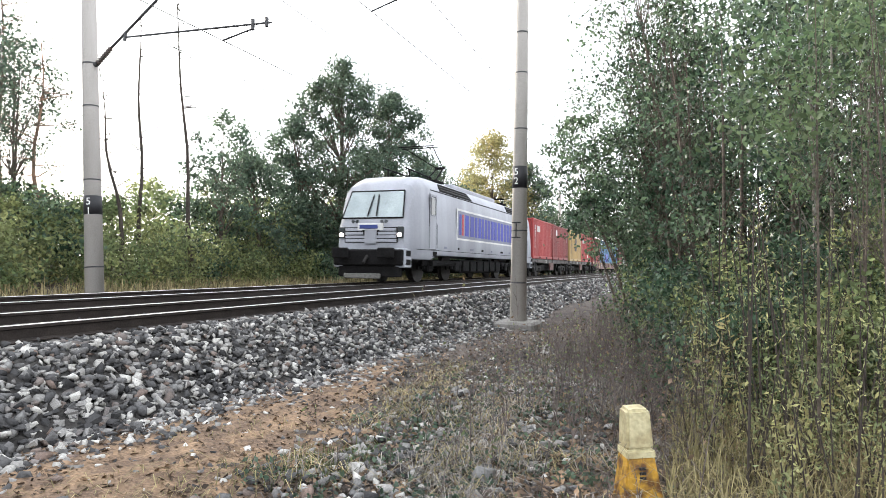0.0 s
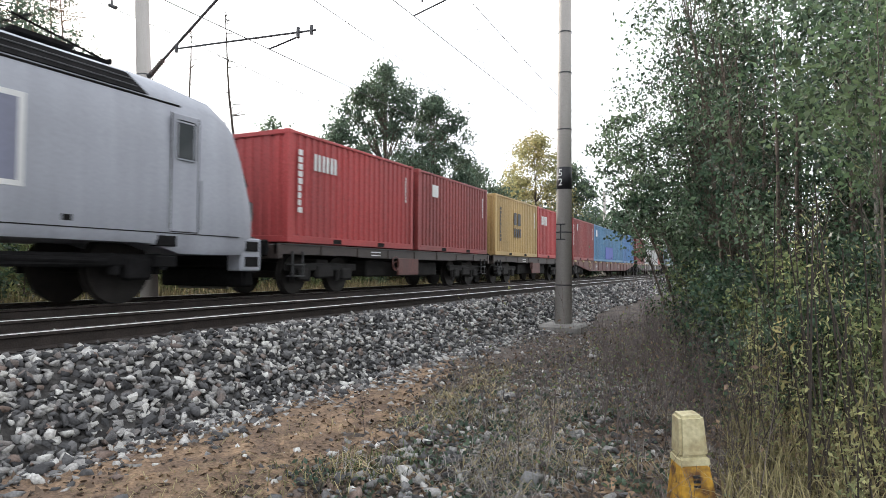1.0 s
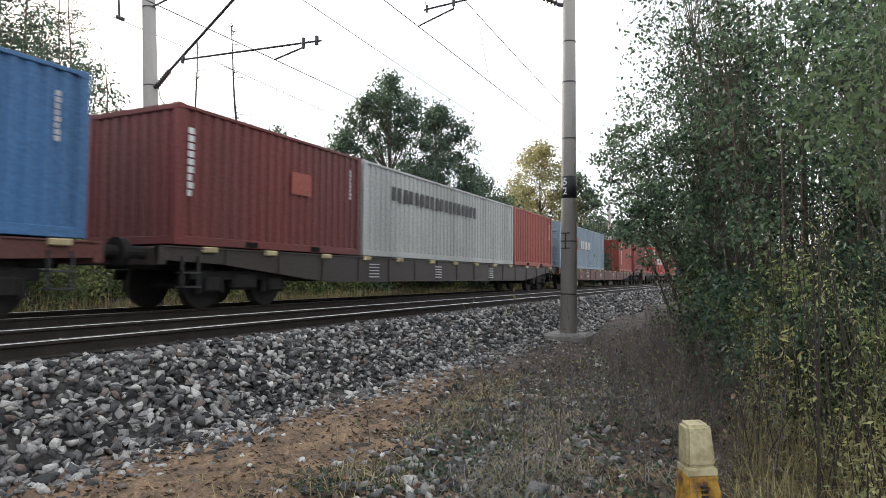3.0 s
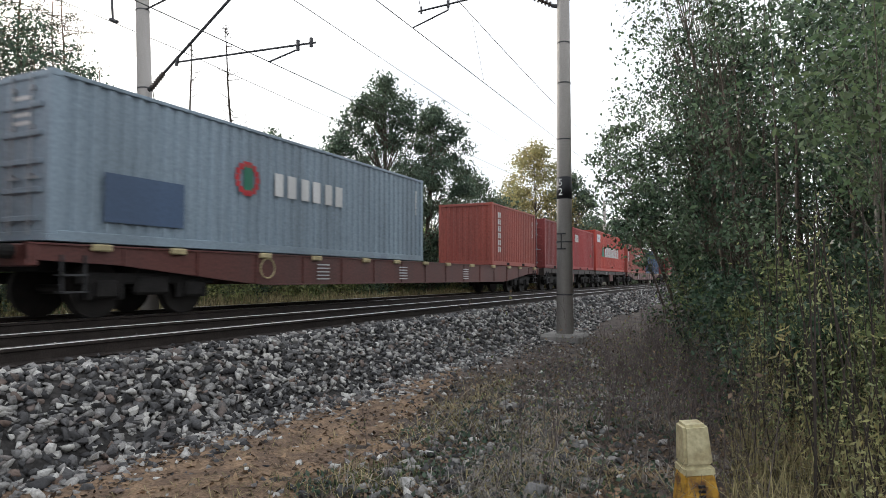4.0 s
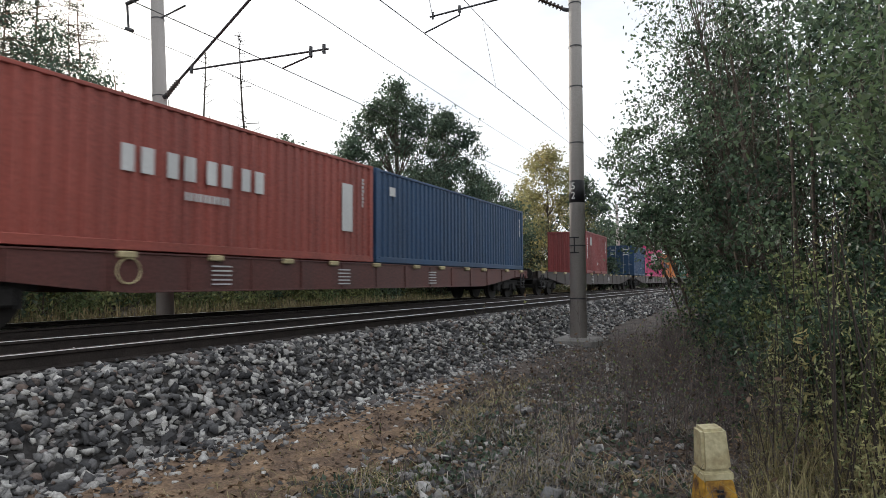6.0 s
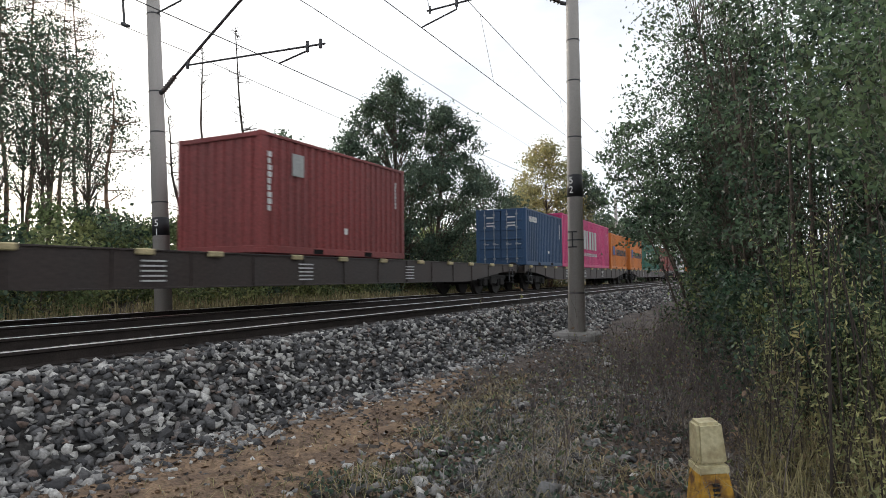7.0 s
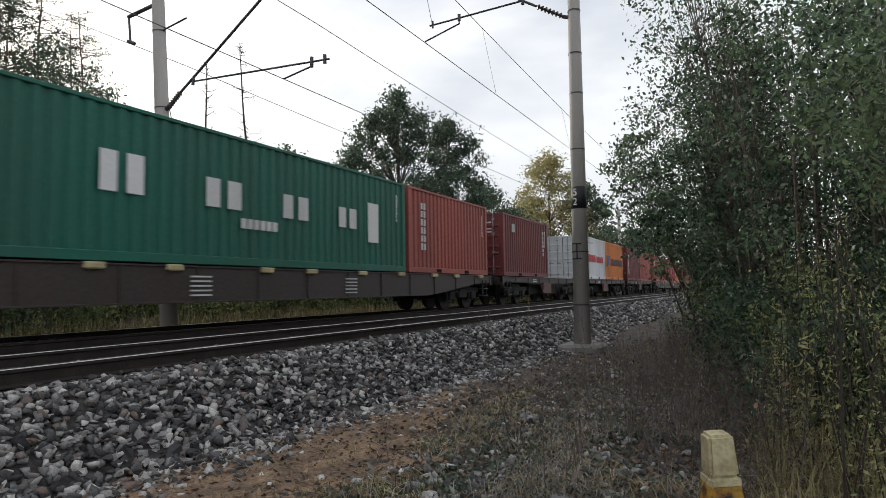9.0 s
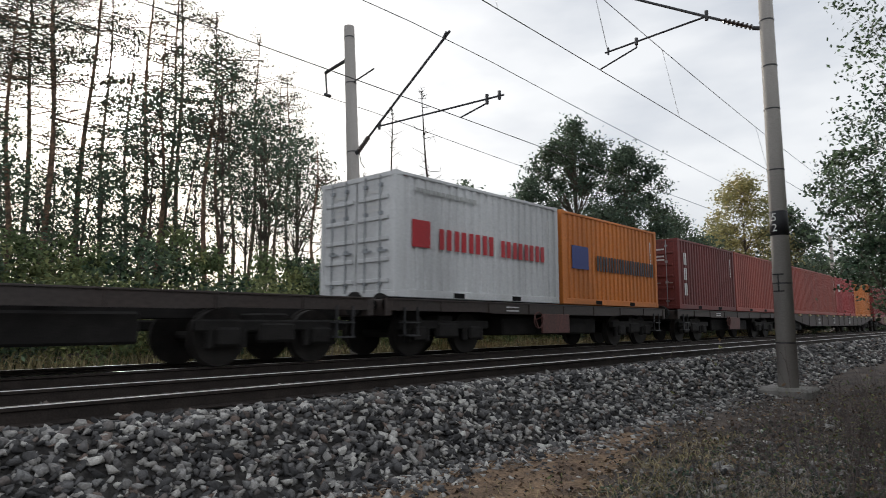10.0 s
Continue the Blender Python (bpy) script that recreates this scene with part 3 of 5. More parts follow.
def end_sheet(bm, y, h, z0, up):
    n, row = 8, []
    p = (2 * CW - 0.3) / n
    s = -1 if y < 1 else 1
    for k in range(n):
        x = -CW + 0.15 + k * p
        for dx, d in ((0, 0.0), (0.4 * p, 0.0), (0.52 * p, -0.045), (0.88 * p, -0.045)):
            row.append((x + dx, y + s * d))
    row.append((CW - 0.15, y))
    lo = [bm.verts.new((a, b, z0)) for a, b in row]
    hi = [bm.verts.new((a, b, up)) for a, b in row]
    for k in range(len(row) - 1):
        bm.faces.new((lo[k], lo[k + 1], hi[k + 1], hi[k]) if s < 0 else (lo[k + 1], lo[k], hi[k], hi[k + 1]))


def plate(bm, y0, y1, z0, z1, x=CW + 0.004, t=0.006):
    return box(bm, x - 0.002, x + t, y0, y1, z0, z1)


def letters(ob, y0, y1, z0, z1, count, material, name="lettering", gap=0.22, upright=False):
    """Plain bars that stand for a word between y0 and y1: two a letter where it is large, one block where it is small."""
    rng = random.Random(int(y0 * 100) + count)
    p = ((z1 - z0) if upright else (y1 - y0)) / count
    small = bmesh.new() if p <= 0.2 else None
    for k in range(count):
        if upright:
            a, b, low, high = y0, y1, z0 + k * p, z0 + (k + 1 - gap) * p
        else:
            a, b, low, high = y0 + k * p, y0 + (k + 1 - gap) * p, z0, z1
        w = b - a
        if small:
            plate(small, a, b - (w * rng.choice((0, 0, 0.3)) if upright else 0), low, high)
            continue
        for c, d in ((a, a + w * 0.38), (a + w * 0.6, b)):
            part("letter_bar", plate(bmesh.new(), c, d, low, high), material, ob)
    if small:
        part(name, small, material, ob)


def container(s0, L, material, label, h=2.591, door=False, stuff=(), z=1.20):
    """A shipping container; local y runs from its leading end. stuff: emblem rows."""
    ob = empty("shipping_container", pose(FAR_X, s0, z), label, "container", "containers on the train")
    bm = bmesh.new()
    for x in (-CW + 0.02, CW - 0.02):
        side_sheet(bm, L, h, x, 0.16, h - 0.07, 0.278 if L > 8 else 0.265)
    end_sheet(bm, L - 0.03, h, 0.15, h - 0.08)
    if not door:
        end_sheet(bm, 0.03, h, 0.15, h - 0.08)
    vs = [bm.verts.new(v) for v in ((-CW + 0.04, 0.04, h - 0.03), (CW - 0.04, 0.04, h - 0.03), (CW - 0.04, L - 0.04, h - 0.03), (-CW + 0.04, L - 0.04, h - 0.03))]
    bm.faces.new(vs)
    vs = [bm.verts.new(v) for v in ((-CW + 0.04, 0.04, 0.14), (-CW + 0.04, L - 0.04, 0.14), (CW - 0.04, L - 0.04, 0.14), (CW - 0.04, 0.04, 0.14))]
    bm.faces.new(vs)
    part("corrugated_shell", bm, material, ob)
    bm = bmesh.new()
    for sx in (-1, 1):
        for y0 in (0, L - 0.16):
            box(bm, sx * CW - (0.14 if sx > 0 else 0), sx * CW + (0.14 if sx < 0 else 0), y0, y0 + 0.16, 0.11, h - 0.11, 0.01)
        x0, x1 = (CW - 0.08, CW) if sx > 0 else (-CW, -CW + 0.08)
        box(bm, x0, x1, 0.16, L - 0.16, h - 0.085, h - 0.015, 0.01)
        box(bm, x0, x1, 0.16, L - 0.16, 0.0, 0.165, 0.01)
    for y0 in (0.0, L - 0.1):
        box(bm, -CW + 0.14, CW - 0.14, y0, y0 + 0.1, h - 0.12, h - 0.01, 0.01)
        box(bm, -CW + 0.14, CW - 0.14, y0, y0 + 0.1, 0.01, 0.16, 0.01)
    part("frame", bm, material, ob)
    for sx in (-1, 1):
        for y0 in (0.0, L - 0.178):
            for z0 in (0.0, h - 0.118):
                bm = bmesh.new()
                x0 = sx * (CW + 0.004)
                box(bm, min(x0, x0 - sx * 0.16), max(x0, x0 - sx * 0.16), y0 - 0.004, y0 + 0.178, z0, z0 + 0.118, 0.012)
                part("corner_casting", bm, material, ob)
    if L < 8:   # fork pockets: black plates paint the shade of the openings
        for y0 in (L / 2 - 1.25, L / 2 + 0.9):
            bm = bmesh.new()
            box(bm, CW - 0.03, CW + 0.003, y0, y0 + 0.36, 0.02, 0.13)
            part("fork_pocket_shade", bm, P_LOCODK, ob)
    if door:
        for sx in (-1, 1):
            bm = bmesh.new()
            x0, x1 = sorted((sx * 0.02, sx * (CW - 0.14)))
            box(bm, x0, x1, 0.02, 0.06, 0.16, h - 0.12, 0.008)
            d = part("door", bm, material, ob)
            for k in range(5):
                zz = 0.30 + k * (h - 0.7) / 4.4
                child("door_rib", shared("door_rib %s" % material.name, lambda: box(bmesh.new(), -0.47, 0.47, -0.022, 0.025, 0, 0.09, 0.012), [material]), d, pose((x0 + x1) / 2, 0, zz))
            for fx in (0.28, 0.72):
                bm = bmesh.new()
                xx = sx * (0.02 + fx * (CW - 0.16))
                cyl(bm, (xx, -0.02, 0.1), (xx, -0.02, h - 0.06), 0.017, None, 8)
                box(bm, xx - 0.05, xx + 0.22, -0.045, -0.02, 0.93, 0.97)
                for zz in (0.25, 0.95, 1.7, h - 0.3):
                    box(bm, xx - 0.05, xx + 0.05, -0.03, 0.02, zz, zz + 0.07)
                part("locking_bar", bm, M_GALV, d)
            bm = bmesh.new()
            for k in range(4):
                box(bm, sx * 0.5 - 0.2, sx * 0.5 + 0.2, 0.012, 0.018, h - 0.42 - k * 0.13, h - 0.36 - k * 0.13)
            part("marking", bm, P_MARK, d)
    for row in stuff:
        kind, *a = row
        if kind == "word":
            letters(ob, *a)
        elif kind == "stack":
            letters(ob, *a, upright=True)
        elif kind == "patch":
            y0, y1, z0, z1, m = a
            part("emblem", plate(bmesh.new(), y0, y1, z0, z1), m, ob)
        elif kind == "tri":
            y0, y1, z0, z1, m = a
            bm = bmesh.new()
            tri = [(y0, z0), (y1, z0), ((y0 + y1) / 2, z1)]
            front = [bm.verts.new((CW + 0.012, p, q)) for p, q in tri]
            back = [bm.verts.new((CW - 0.004, p, q)) for p, q in tri]
            bm.faces.new(front)
            bm.faces.new(back[::-1])
            for k in range(3):
                bm.faces.new((back[k], back[(k + 1) % 3], front[(k + 1) % 3], front[k]))
            part("emblem", bm, m, ob)
        elif kind == "ring":
            yc, zc, r, m = a
            bm = bmesh.new()
            for k in range(14):
                t = k * 2 * math.pi / 14
                plate(bm, yc + r * math.cos(t) - 0.06, yc + r * math.cos(t) + 0.06, zc + r * math.sin(t) - 0.06, zc + r * math.sin(t) + 0.06)
            part("emblem", bm, m, ob)
    # rows of small container marks near both ends
    letters(ob, L - 0.55, L - 0.48, h * 0.55, h * 0.85, 8, P_MARK, "small_marking", upright=True)
    THINGS.append((ob, s0))
    return ob


THINGS = []
MASTER = {}


def bogie_mesh():
    bm = bmesh.new()
    for sx in (-1, 1):
        x = sx * 1.0
        box(bm, x - 0.06, x + 0.06, -1.45, 1.45, 0.55, 0.74, 0.03)
        for y in (-0.9, 0.9):
            box(bm, x - 0.10, x + 0.12, y - 0.2, y + 0.2, 0.32, 0.62, 0.04)
            for dy in (-0.28, 0.28):
                cyl(bm, (x, y + dy, 0.3), (x, y + dy, 0.58), 0.075, None, 8)
        box(bm, x - 0.08, x + 0.1, -0.35, 0.35, 0.36, 0.70, 0.05)
    box(bm, -1.0, 1.0, -0.25, 0.25, 0.5, 0.85, 0.03)
    return bm


def wheel_mesh(r=0.46):
    bm = bmesh.new()
    for sx in (-1, 1):
        x = sx * 0.753
        cyl(bm, (x - 0.065, 0, r), (x + 0.065, 0, r), r, None, 28)
        cyl(bm, (x - sx * 0.1, 0, r), (x - sx * 0.05, 0, r), r + 0.03, None, 28)
        cyl(bm, (x, 0, r), (x + sx * 0.12, 0, r), 0.16, 0.13, 12)
    cyl(bm, (-0.75, 0, r), (0.75, 0, r), 0.085, None, 10)
    return bm


def child(name, me, parent, m=None, label=""):
    ob = new(name, me)
    ob.parent = parent
    if m is not None:
        ob.matrix_basis = m
    if label:
        ob["label"] = label
    return ob


def shared(key, make, materials, smooth=False):
    if key not in MASTER:
        me = bpy.data.meshes.new(key)
        bm = make()
        bm.to_mesh(me)
        bm.free()
        for m in materials:
            me.materials.append(m)
        MASTER[key] = me
    return MASTER[key]


def add_bogie(parent, y, axles=2):
    b = child("bogie", shared("bogie", bogie_mesh, [M_BOGIE]), parent, pose(0, y, 0))
    for dy in (-0.9, 0.9):
        child("wheelset", shared("wheelset", wheel_mesh, [M_TYRE]), b, pose(0, dy, 0))
    return b


def wagon(s0, L, material, deep, label, gone=()):
    """A flat container wagon: s0 is its front headstock. deep: a fish-bellied frame of an 80-foot wagon."""
    ob = empty("container_wagon", pose(FAR_X, s0, 0), label, "wagon", "container wagons of the train")
    zt = 1.17
    for sx in (-1, 1):
        bm = bmesh.new()
        x0, x1 = sorted((sx * 1.12, sx * 1.22))
        if deep:
            prof = [(0.0, 0.92), (1.5, 0.86), (4.4, 0.56), (5.2, 0.50), (L - 5.2, 0.50), (L - 4.4, 0.56), (L - 1.5, 0.86), (L, 0.92)]
        else:
            prof = [(0.0, 0.93), (3.0, 0.93), (3.6, 0.90), (L - 3.6, 0.90), (L - 3.0, 0.93), (L, 0.93)]
        lo0 = [bm.verts.new((x0, y, z)) for y, z in prof]
        lo1 = [bm.verts.new((x1, y, z)) for y, z in prof]
        hi0 = [bm.verts.new((x0, y, zt)) for y, z in prof]
        hi1 = [bm.verts.new((x1, y, zt)) for y, z in prof]
        for k in range(len(prof) - 1):
            for q in ((lo0[k], hi0[k], hi0[k + 1], lo0[k + 1]), (lo1[k], lo1[k + 1], hi1[k + 1], hi1[k]), (hi0[k], hi1[k], hi1[k + 1], hi0[k + 1]), (lo0[k], lo0[k + 1], lo1[k + 1], lo1[k])):
                bm.faces.new(q)
        bm.faces.new((lo0[0], lo1[0], hi1[0], hi0[0]))
        bm.faces.new((lo0[-1], hi0[-1], hi1[-1], lo1[-1]))
        # flanges along the sill and stiffening ribs
        xf = sx * 1.25
        box(bm, min(x0, xf), max(x1, xf), 0, L, zt - 0.03, zt, 0.004)
        if deep:
            box(bm, min(x0, xf), max(x1, xf), 5.2, L - 5.2, 0.50, 0.53, 0.004)
        ribs = int(L / 1.55)
        for k in range(1, ribs):
            y = k * L / ribs
            zb = np.interp(y, [p[0] for p in prof], [p[1] for p in prof])
            box(bm, min(sx * 1.215, sx * 1.245), max(sx * 1.215, sx * 1.245), y - 0.02, y + 0.02, zb, zt - 0.03)
        part("side_sill", bm, material, ob)
    bm = bmesh.new()
    box(bm, -0.3, 0.3, 0.1, L - 0.1, 0.75, 1.12, 0.02)
    for k in range(int(L / 2.0)):
        y = 0.7 + k * (L - 1.4) / (int(L / 2.0) - 1)
        child("cross_beam", shared("cross_beam", lambda: box(bmesh.new(), -1.12, 1.12, -0.09, 0.09, 0.98, 1.15, 0.01), [M_WAGBRN]), ob, pose(0, y, 0))
    if not deep:
        box(bm, -0.9, 0.9, 4.2, L - 4.2, 0.38, 0.85, 0.04)
    part("underframe", bm, M_BOGIE, ob)
    for y0, y1 in ((0.0, 0.16), (L - 0.16, L)):
        bm = bmesh.new()
        box(bm, -1.25, 1.25, y0, y1, 0.82, 1.15, 0.02)
        part("headstock", bm, material, ob)
    for y, d in ((0, -1), (L, 1)):
        for sx in (-0.875, 0.875):
            bm = bmesh.new()
            cyl(bm, (sx, y, 1.04), (sx, y + d * 0.48, 1.04), 0.11, None, 12)
            cyl(bm, (sx, y + d * 0.46, 1.04), (sx, y + d * 0.52, 1.04), 0.25, 0.24, 16)
            part("buffer", bm, M_BOGIE, ob)
        bm = bmesh.new()
        cyl(bm, (0, y, 0.95), (0, y + d * 0.55, 0.85), 0.05, None, 8)
        part("coupling", bm, M_BOGIE, ob)
    ends = (2.3, L - 2.3) if deep else (2.0, L - 2.0)
    for y in ends:
        add_bogie(ob, y)
    # container spigots, folded out along the sill
    n = int(L / 1.9)
    rng = random.Random(int(s0))
    for k in range(n if deep else 0):
        y = 0.9 + k * (L - 1.8) / (n - 1) + rng.uniform(-0.3, 0.3)
        bm = bmesh.new()
        box(bm, 1.2, 1.30, y - 0.17, y + 0.17, zt - 0.10, zt + 0.012, 0.02)
        part("spigot", bm, M_LOCK, ob)
    # ladder-like marking panels and small plates on the sill
    for y in ((L * 0.27, L * 0.43, L * 0.62) if deep else (L * 0.3,)):
        zb = 0.62 if deep else 0.96
        bm = bmesh.new()
        for k in range(5 if deep else 2):
            box(bm, 1.246, 1.252, y, y + 0.5, zb + k * 0.085, zb + k * 0.085 + 0.03)
        part("marking", bm, P_MARK, ob)
    if deep and material is M_WAGRED:
        bm = bmesh.new()
        ret = [(1.26 + 0.012 * math.cos(t), L * 0.2 + 0.21 * math.cos(t), 0.86 + 0.21 * math.sin(t)) for t in np.linspace(0, 2 * math.pi, 17)]
        for a, b in zip(ret, ret[1:]):
            cyl(bm, a, b, 0.016, None, 5)
        part("brake_wheel", bm, M_LOCK, ob)
    if not deep:
        bm = bmesh.new()
        box(bm, 1.18, 1.24, L * 0.42, L * 0.42 + 1.3, 0.42, 0.92, 0.01)
        part("brake_box", bm, M_WAGRED, ob, "rust red brake panel")
        bm = bmesh.new()
        ring = [(1.29, L * 0.4 + 0.2 * math.cos(t), 0.76 + 0.2 * math.sin(t)) for t in np.linspace(0, 2 * math.pi, 17)]
        for a, b in zip(ring, ring[1:]):
            cyl(bm, a, b, 0.016, None, 5)
        for t in (0.5, 2.6, 4.7):
            cyl(bm, (1.2, L * 0.4, 0.76), (1.29, L * 0.4 + 0.2 * math.cos(t), 0.76 + 0.2 * math.sin(t)), 0.012, None, 5)
        part("brake_wheel", bm, M_WAGRED, ob, "rust red spoked brake wheel")
    # steps at both ends
    for y in (0.5, L - 0.9):
        bm = bmesh.new()
        for zz in (0.42, 0.68):
            box(bm, 1.08, 1.3, y, y + 0.4, zz, zz + 0.03)
        for yy in (y, y + 0.37):
            box(bm, 1.22, 1.26, yy, yy + 0.03, 0.42, 1.0)
        part("step", bm, M_STEEL, ob)
    THINGS.append((ob, s0))
    return ob


def locomotive(s0):
    ob = empty("electric_locomotive", pose(FAR_X, s0, 0), "pale silver grey electric locomotive with a blue livery panel", "locomotive")
    L = 19.3
    # cross-sections along the body: (y, half width at waist, half width at roof edge, floor, waist, eave, roof)
    sec = [(0.30, 1.28, 1.05, 1.00, 1.60, 2.05, 2.14), (0.45, 1.38, 1.14, 0.92, 1.65, 2.25, 2.36), (0.72, 1.44, 1.18, 0.88, 1.75, 2.75, 2.92),
           (0.98, 1.47, 1.2, 0.86, 1.85, 3.18, 3.42), (1.45, 1.50, 1.2, 0.86, 1.9, 3.36, 3.68), (2.3, 1.505, 1.2, 0.86, 1.9, 3.40, 3.78), (2.9, 1.505, 1.2, 1.02, 1.9, 3.40, 3.80), (3.2, 1.505, 1.2, 1.03, 1.9, 3.40, 3.80)]
    sec = [(a, b, c, d, e, max(f, 2.0 + (f - 2.0) * 1.13), max(g, 2.0 + (g - 2.0) * 1.13)) for a, b, c, d, e, f, g in sec]
    full = sec + [(L - s[0],) + s[1:] for s in sec[::-1]]
    bm = bmesh.new()
    rings = []
    for y, w, wr, z0, zw, ze, zr in full:
        pts = [(w - 0.05, z0), (w, z0 + 0.12), (w, zw), (w - 0.03, (zw + ze) / 2), (w - 0.10, ze - 0.06), (wr, ze + (zr - ze) * 0.55), (wr * 0.72, zr - 0.03), (0, zr)]
        pts = pts + [(-a, b) for a, b in pts[-2::-1]]
        rings.append([bm.verts.new((a, y, b)) for a, b in pts])
    n = len(rings[0])
    for a, b in zip(rings, rings[1:]):
        for k in range(n - 1):
            bm.faces.new((a[k], b[k], b[k + 1], a[k + 1]))
        bm.faces.new((a[n - 1], b[n - 1], b[0], a[0]))
    bm.faces.new(rings[0][::1])
    bm.faces.new(rings[-1][::-1])
    bmesh.ops.recalc_face_normals(bm, faces=bm.faces)
    body = part("body", bm, P_LOCO, ob, "pale silver grey body shell", smooth=True)
    body.data.set_sharp_from_angle(angle=radians(35))
    # windscreens follow the slope between the nose sections
    for end in (0, 1):
        fy = (lambda y: y) if not end else (lambda y: L - y)
        bm = bmesh.new()
        quad = [(-1.2, 0.40, 2.30), (1.2, 0.40, 2.30), (1.06, 0.84, 3.30), (-1.06, 0.84, 3.30)]
        f0 = [bm.verts.new((x, fy(y - 0.045), z)) for x, y, z in quad]
        f1 = [bm.verts.new((x, fy(y + 0.06), z)) for x, y, z in quad]
        bm.faces.new(f0)
        for k in range(4):
            bm.faces.new((f0[k], f1[k], f1[(k + 1) % 4], f0[(k + 1) % 4]))
        bmesh.ops.recalc_face_normals(bm, faces=bm.faces)
        part("windscreen", bm, M_SCREEN, ob, "tinted windscreen, pale with a painted sky reflection")
        for a, b in zip(quad, quad[1:] + quad[:1]):   # dark rubber seal round the pane
            bm = bmesh.new()
            cyl(bm, (a[0], fy(a[1] - 0.04), a[2]), (b[0], fy(b[1] - 0.04), b[2]), 0.028, None, 6)
            part("screen_seal", bm, P_LOCODK, ob)
        for x in (-0.72, -0.56, 0.42, 0.58):   # small marker lamps under the pane
            bm = bmesh.new()
            cyl(bm, (x, fy(0.40), 2.17), (x, fy(0.27), 2.17), 0.06, None, 10)
            part("marker_lamp", bm, M_GLASS, ob, "small round marker lamp")
        bm = bmesh.new()
        box(bm, -1.05, 1.05, min(fy(0.27), fy(0.34)), max(fy(0.27), fy(0.34)), 1.42, 1.97, 0.02)
        g = part("nose_grille", bm, P_LOCODK, ob, "dark louvred nose grille")
        for k in range(4):
            for sx in (-1, 1):
                bm = bmesh.new()
                x0, x1 = sorted((sx * (0.2 + 0.05 * k), sx * 1.0))
                box(bm, x0, x1, min(fy(0.23), fy(0.29)), max(fy(0.23), fy(0.29)), 1.44 + k * 0.13, 1.54 + k * 0.13, 0.01)
                part("slat", bm, P_LOCO, g)
        bm = bmesh.new()
        box(bm, -0.24, 0.24, min(fy(0.22), fy(0.3)), max(fy(0.22), fy(0.3)), 1.36, 2.0, 0.03)
        part("centre_panel", bm, P_LOCO, g)
        for sx in (-1, 1):
            bm = bmesh.new()
            x0, x1 = sorted((sx * 1.02, sx * 1.4))
            box(bm, x0, x1, min(fy(0.12), fy(0.7)), max(fy(0.12), fy(0.7)), 0.55, 1.22, 0.03)
            st = part("corner_step", bm, P_LOCO, ob, "silver corner step box")
            # black boxes on the faces paint the shade inside the step openings
            for zz in (0.64, 0.95):
                bm = bmesh.new()
                box(bm, x0 + 0.06, x1 - 0.06, min(fy(0.10), fy(0.2)), max(fy(0.10), fy(0.2)), zz, zz + 0.2)
                part("step_opening_shade", bm, P_LOCODK, st)
                bm = bmesh.new()
                box(bm, sx * 1.40 - 0.012, sx * 1.40 + 0.012, min(fy(0.22), fy(0.6)), max(fy(0.22), fy(0.6)), zz, zz + 0.2)
                part("step_opening_shade", bm, P_LOCODK, st)
        for sx in (-1, 1):
            bm = bmesh.new()
            box(bm, min(sx * 1.02, sx * 1.27), max(sx * 1.02, sx * 1.27), min(fy(0.22), fy(0.36)), max(fy(0.22), fy(0.36)), 1.58, 1.98, 0.03)
            hl = part("headlight", bm, M_GLASS, ob, "dark headlight housing")
            bm = bmesh.new()
            cyl(bm, (sx * 1.14, fy(0.24), 1.70), (sx * 1.14, fy(0.19), 1.70), 0.075, None, 14)
            part("lamp", bm, M_LAMPON if not end else M_GLASS, hl)
            bm = bmesh.new()
            cyl(bm, (sx * 0.875, fy(0.3), 1.05), (sx * 0.875, fy(-0.3), 1.05), 0.14, None, 12)
            box(bm, sx * 0.875 - 0.32, sx * 0.875 + 0.32, min(fy(-0.36), fy(-0.28)), max(fy(-0.36), fy(-0.28)), 0.87, 1.23, 0.03)
            part("buffer", bm, P_LOCODK, ob)
        bm = bmesh.new()
        box(bm, -1.35, 1.35, min(fy(0.0), fy(0.6)), max(fy(0.0), fy(0.6)), 0.62, 1.18, 0.05)
        box(bm, -1.2, 1.2, min(fy(0.1), fy(0.4)), max(fy(0.1), fy(0.4)), 0.22, 0.62, 0.05)
        part("buffer_beam", bm, P_LOCODK, ob, "dark buffer beam and snowplough")
        bm = bmesh.new()
        cyl(bm, (0, fy(0.1), 1.0), (0, fy(-0.25), 0.7), 0.06, None, 8)
        part("coupling", bm, M_BOGIE, ob)
        # wipers
        for x in (-0.35, 0.35):
            bm = bmesh.new()
            cyl(bm, (x * 0.5, fy(0.33), 2.36), (x * 0.28, fy(0.70), 3.16), 0.024, None, 6)
            part("wiper", bm, P_LOCODK, ob)
        bm = bmesh.new()
        box(bm, -0.5, 0.5, min(fy(0.22), fy(0.32)), max(fy(0.22), fy(0.32)), 1.86, 2.1, 0.01)
        np_ = part("nose_plate", bm, P_MARK, ob, "white framed nose plate")
        bm = bmesh.new()
        box(bm, -0.42, 0.3, min(fy(0.2), fy(0.24)), max(fy(0.2), fy(0.24)), 1.91, 2.05, 0.01)
        part("nose_mark", bm, P_MARKBLUE, np_)
        bm = bmesh.new()   # pale snowplough blade close over the rails
        box(bm, -0.95, 0.5, min(fy(0.05), fy(0.14)), max(fy(0.05), fy(0.14)), 0.16, 0.34, 0.03)
        part("plough_blade", bm, P_GRIME, ob, "dirty grey snowplough blade")
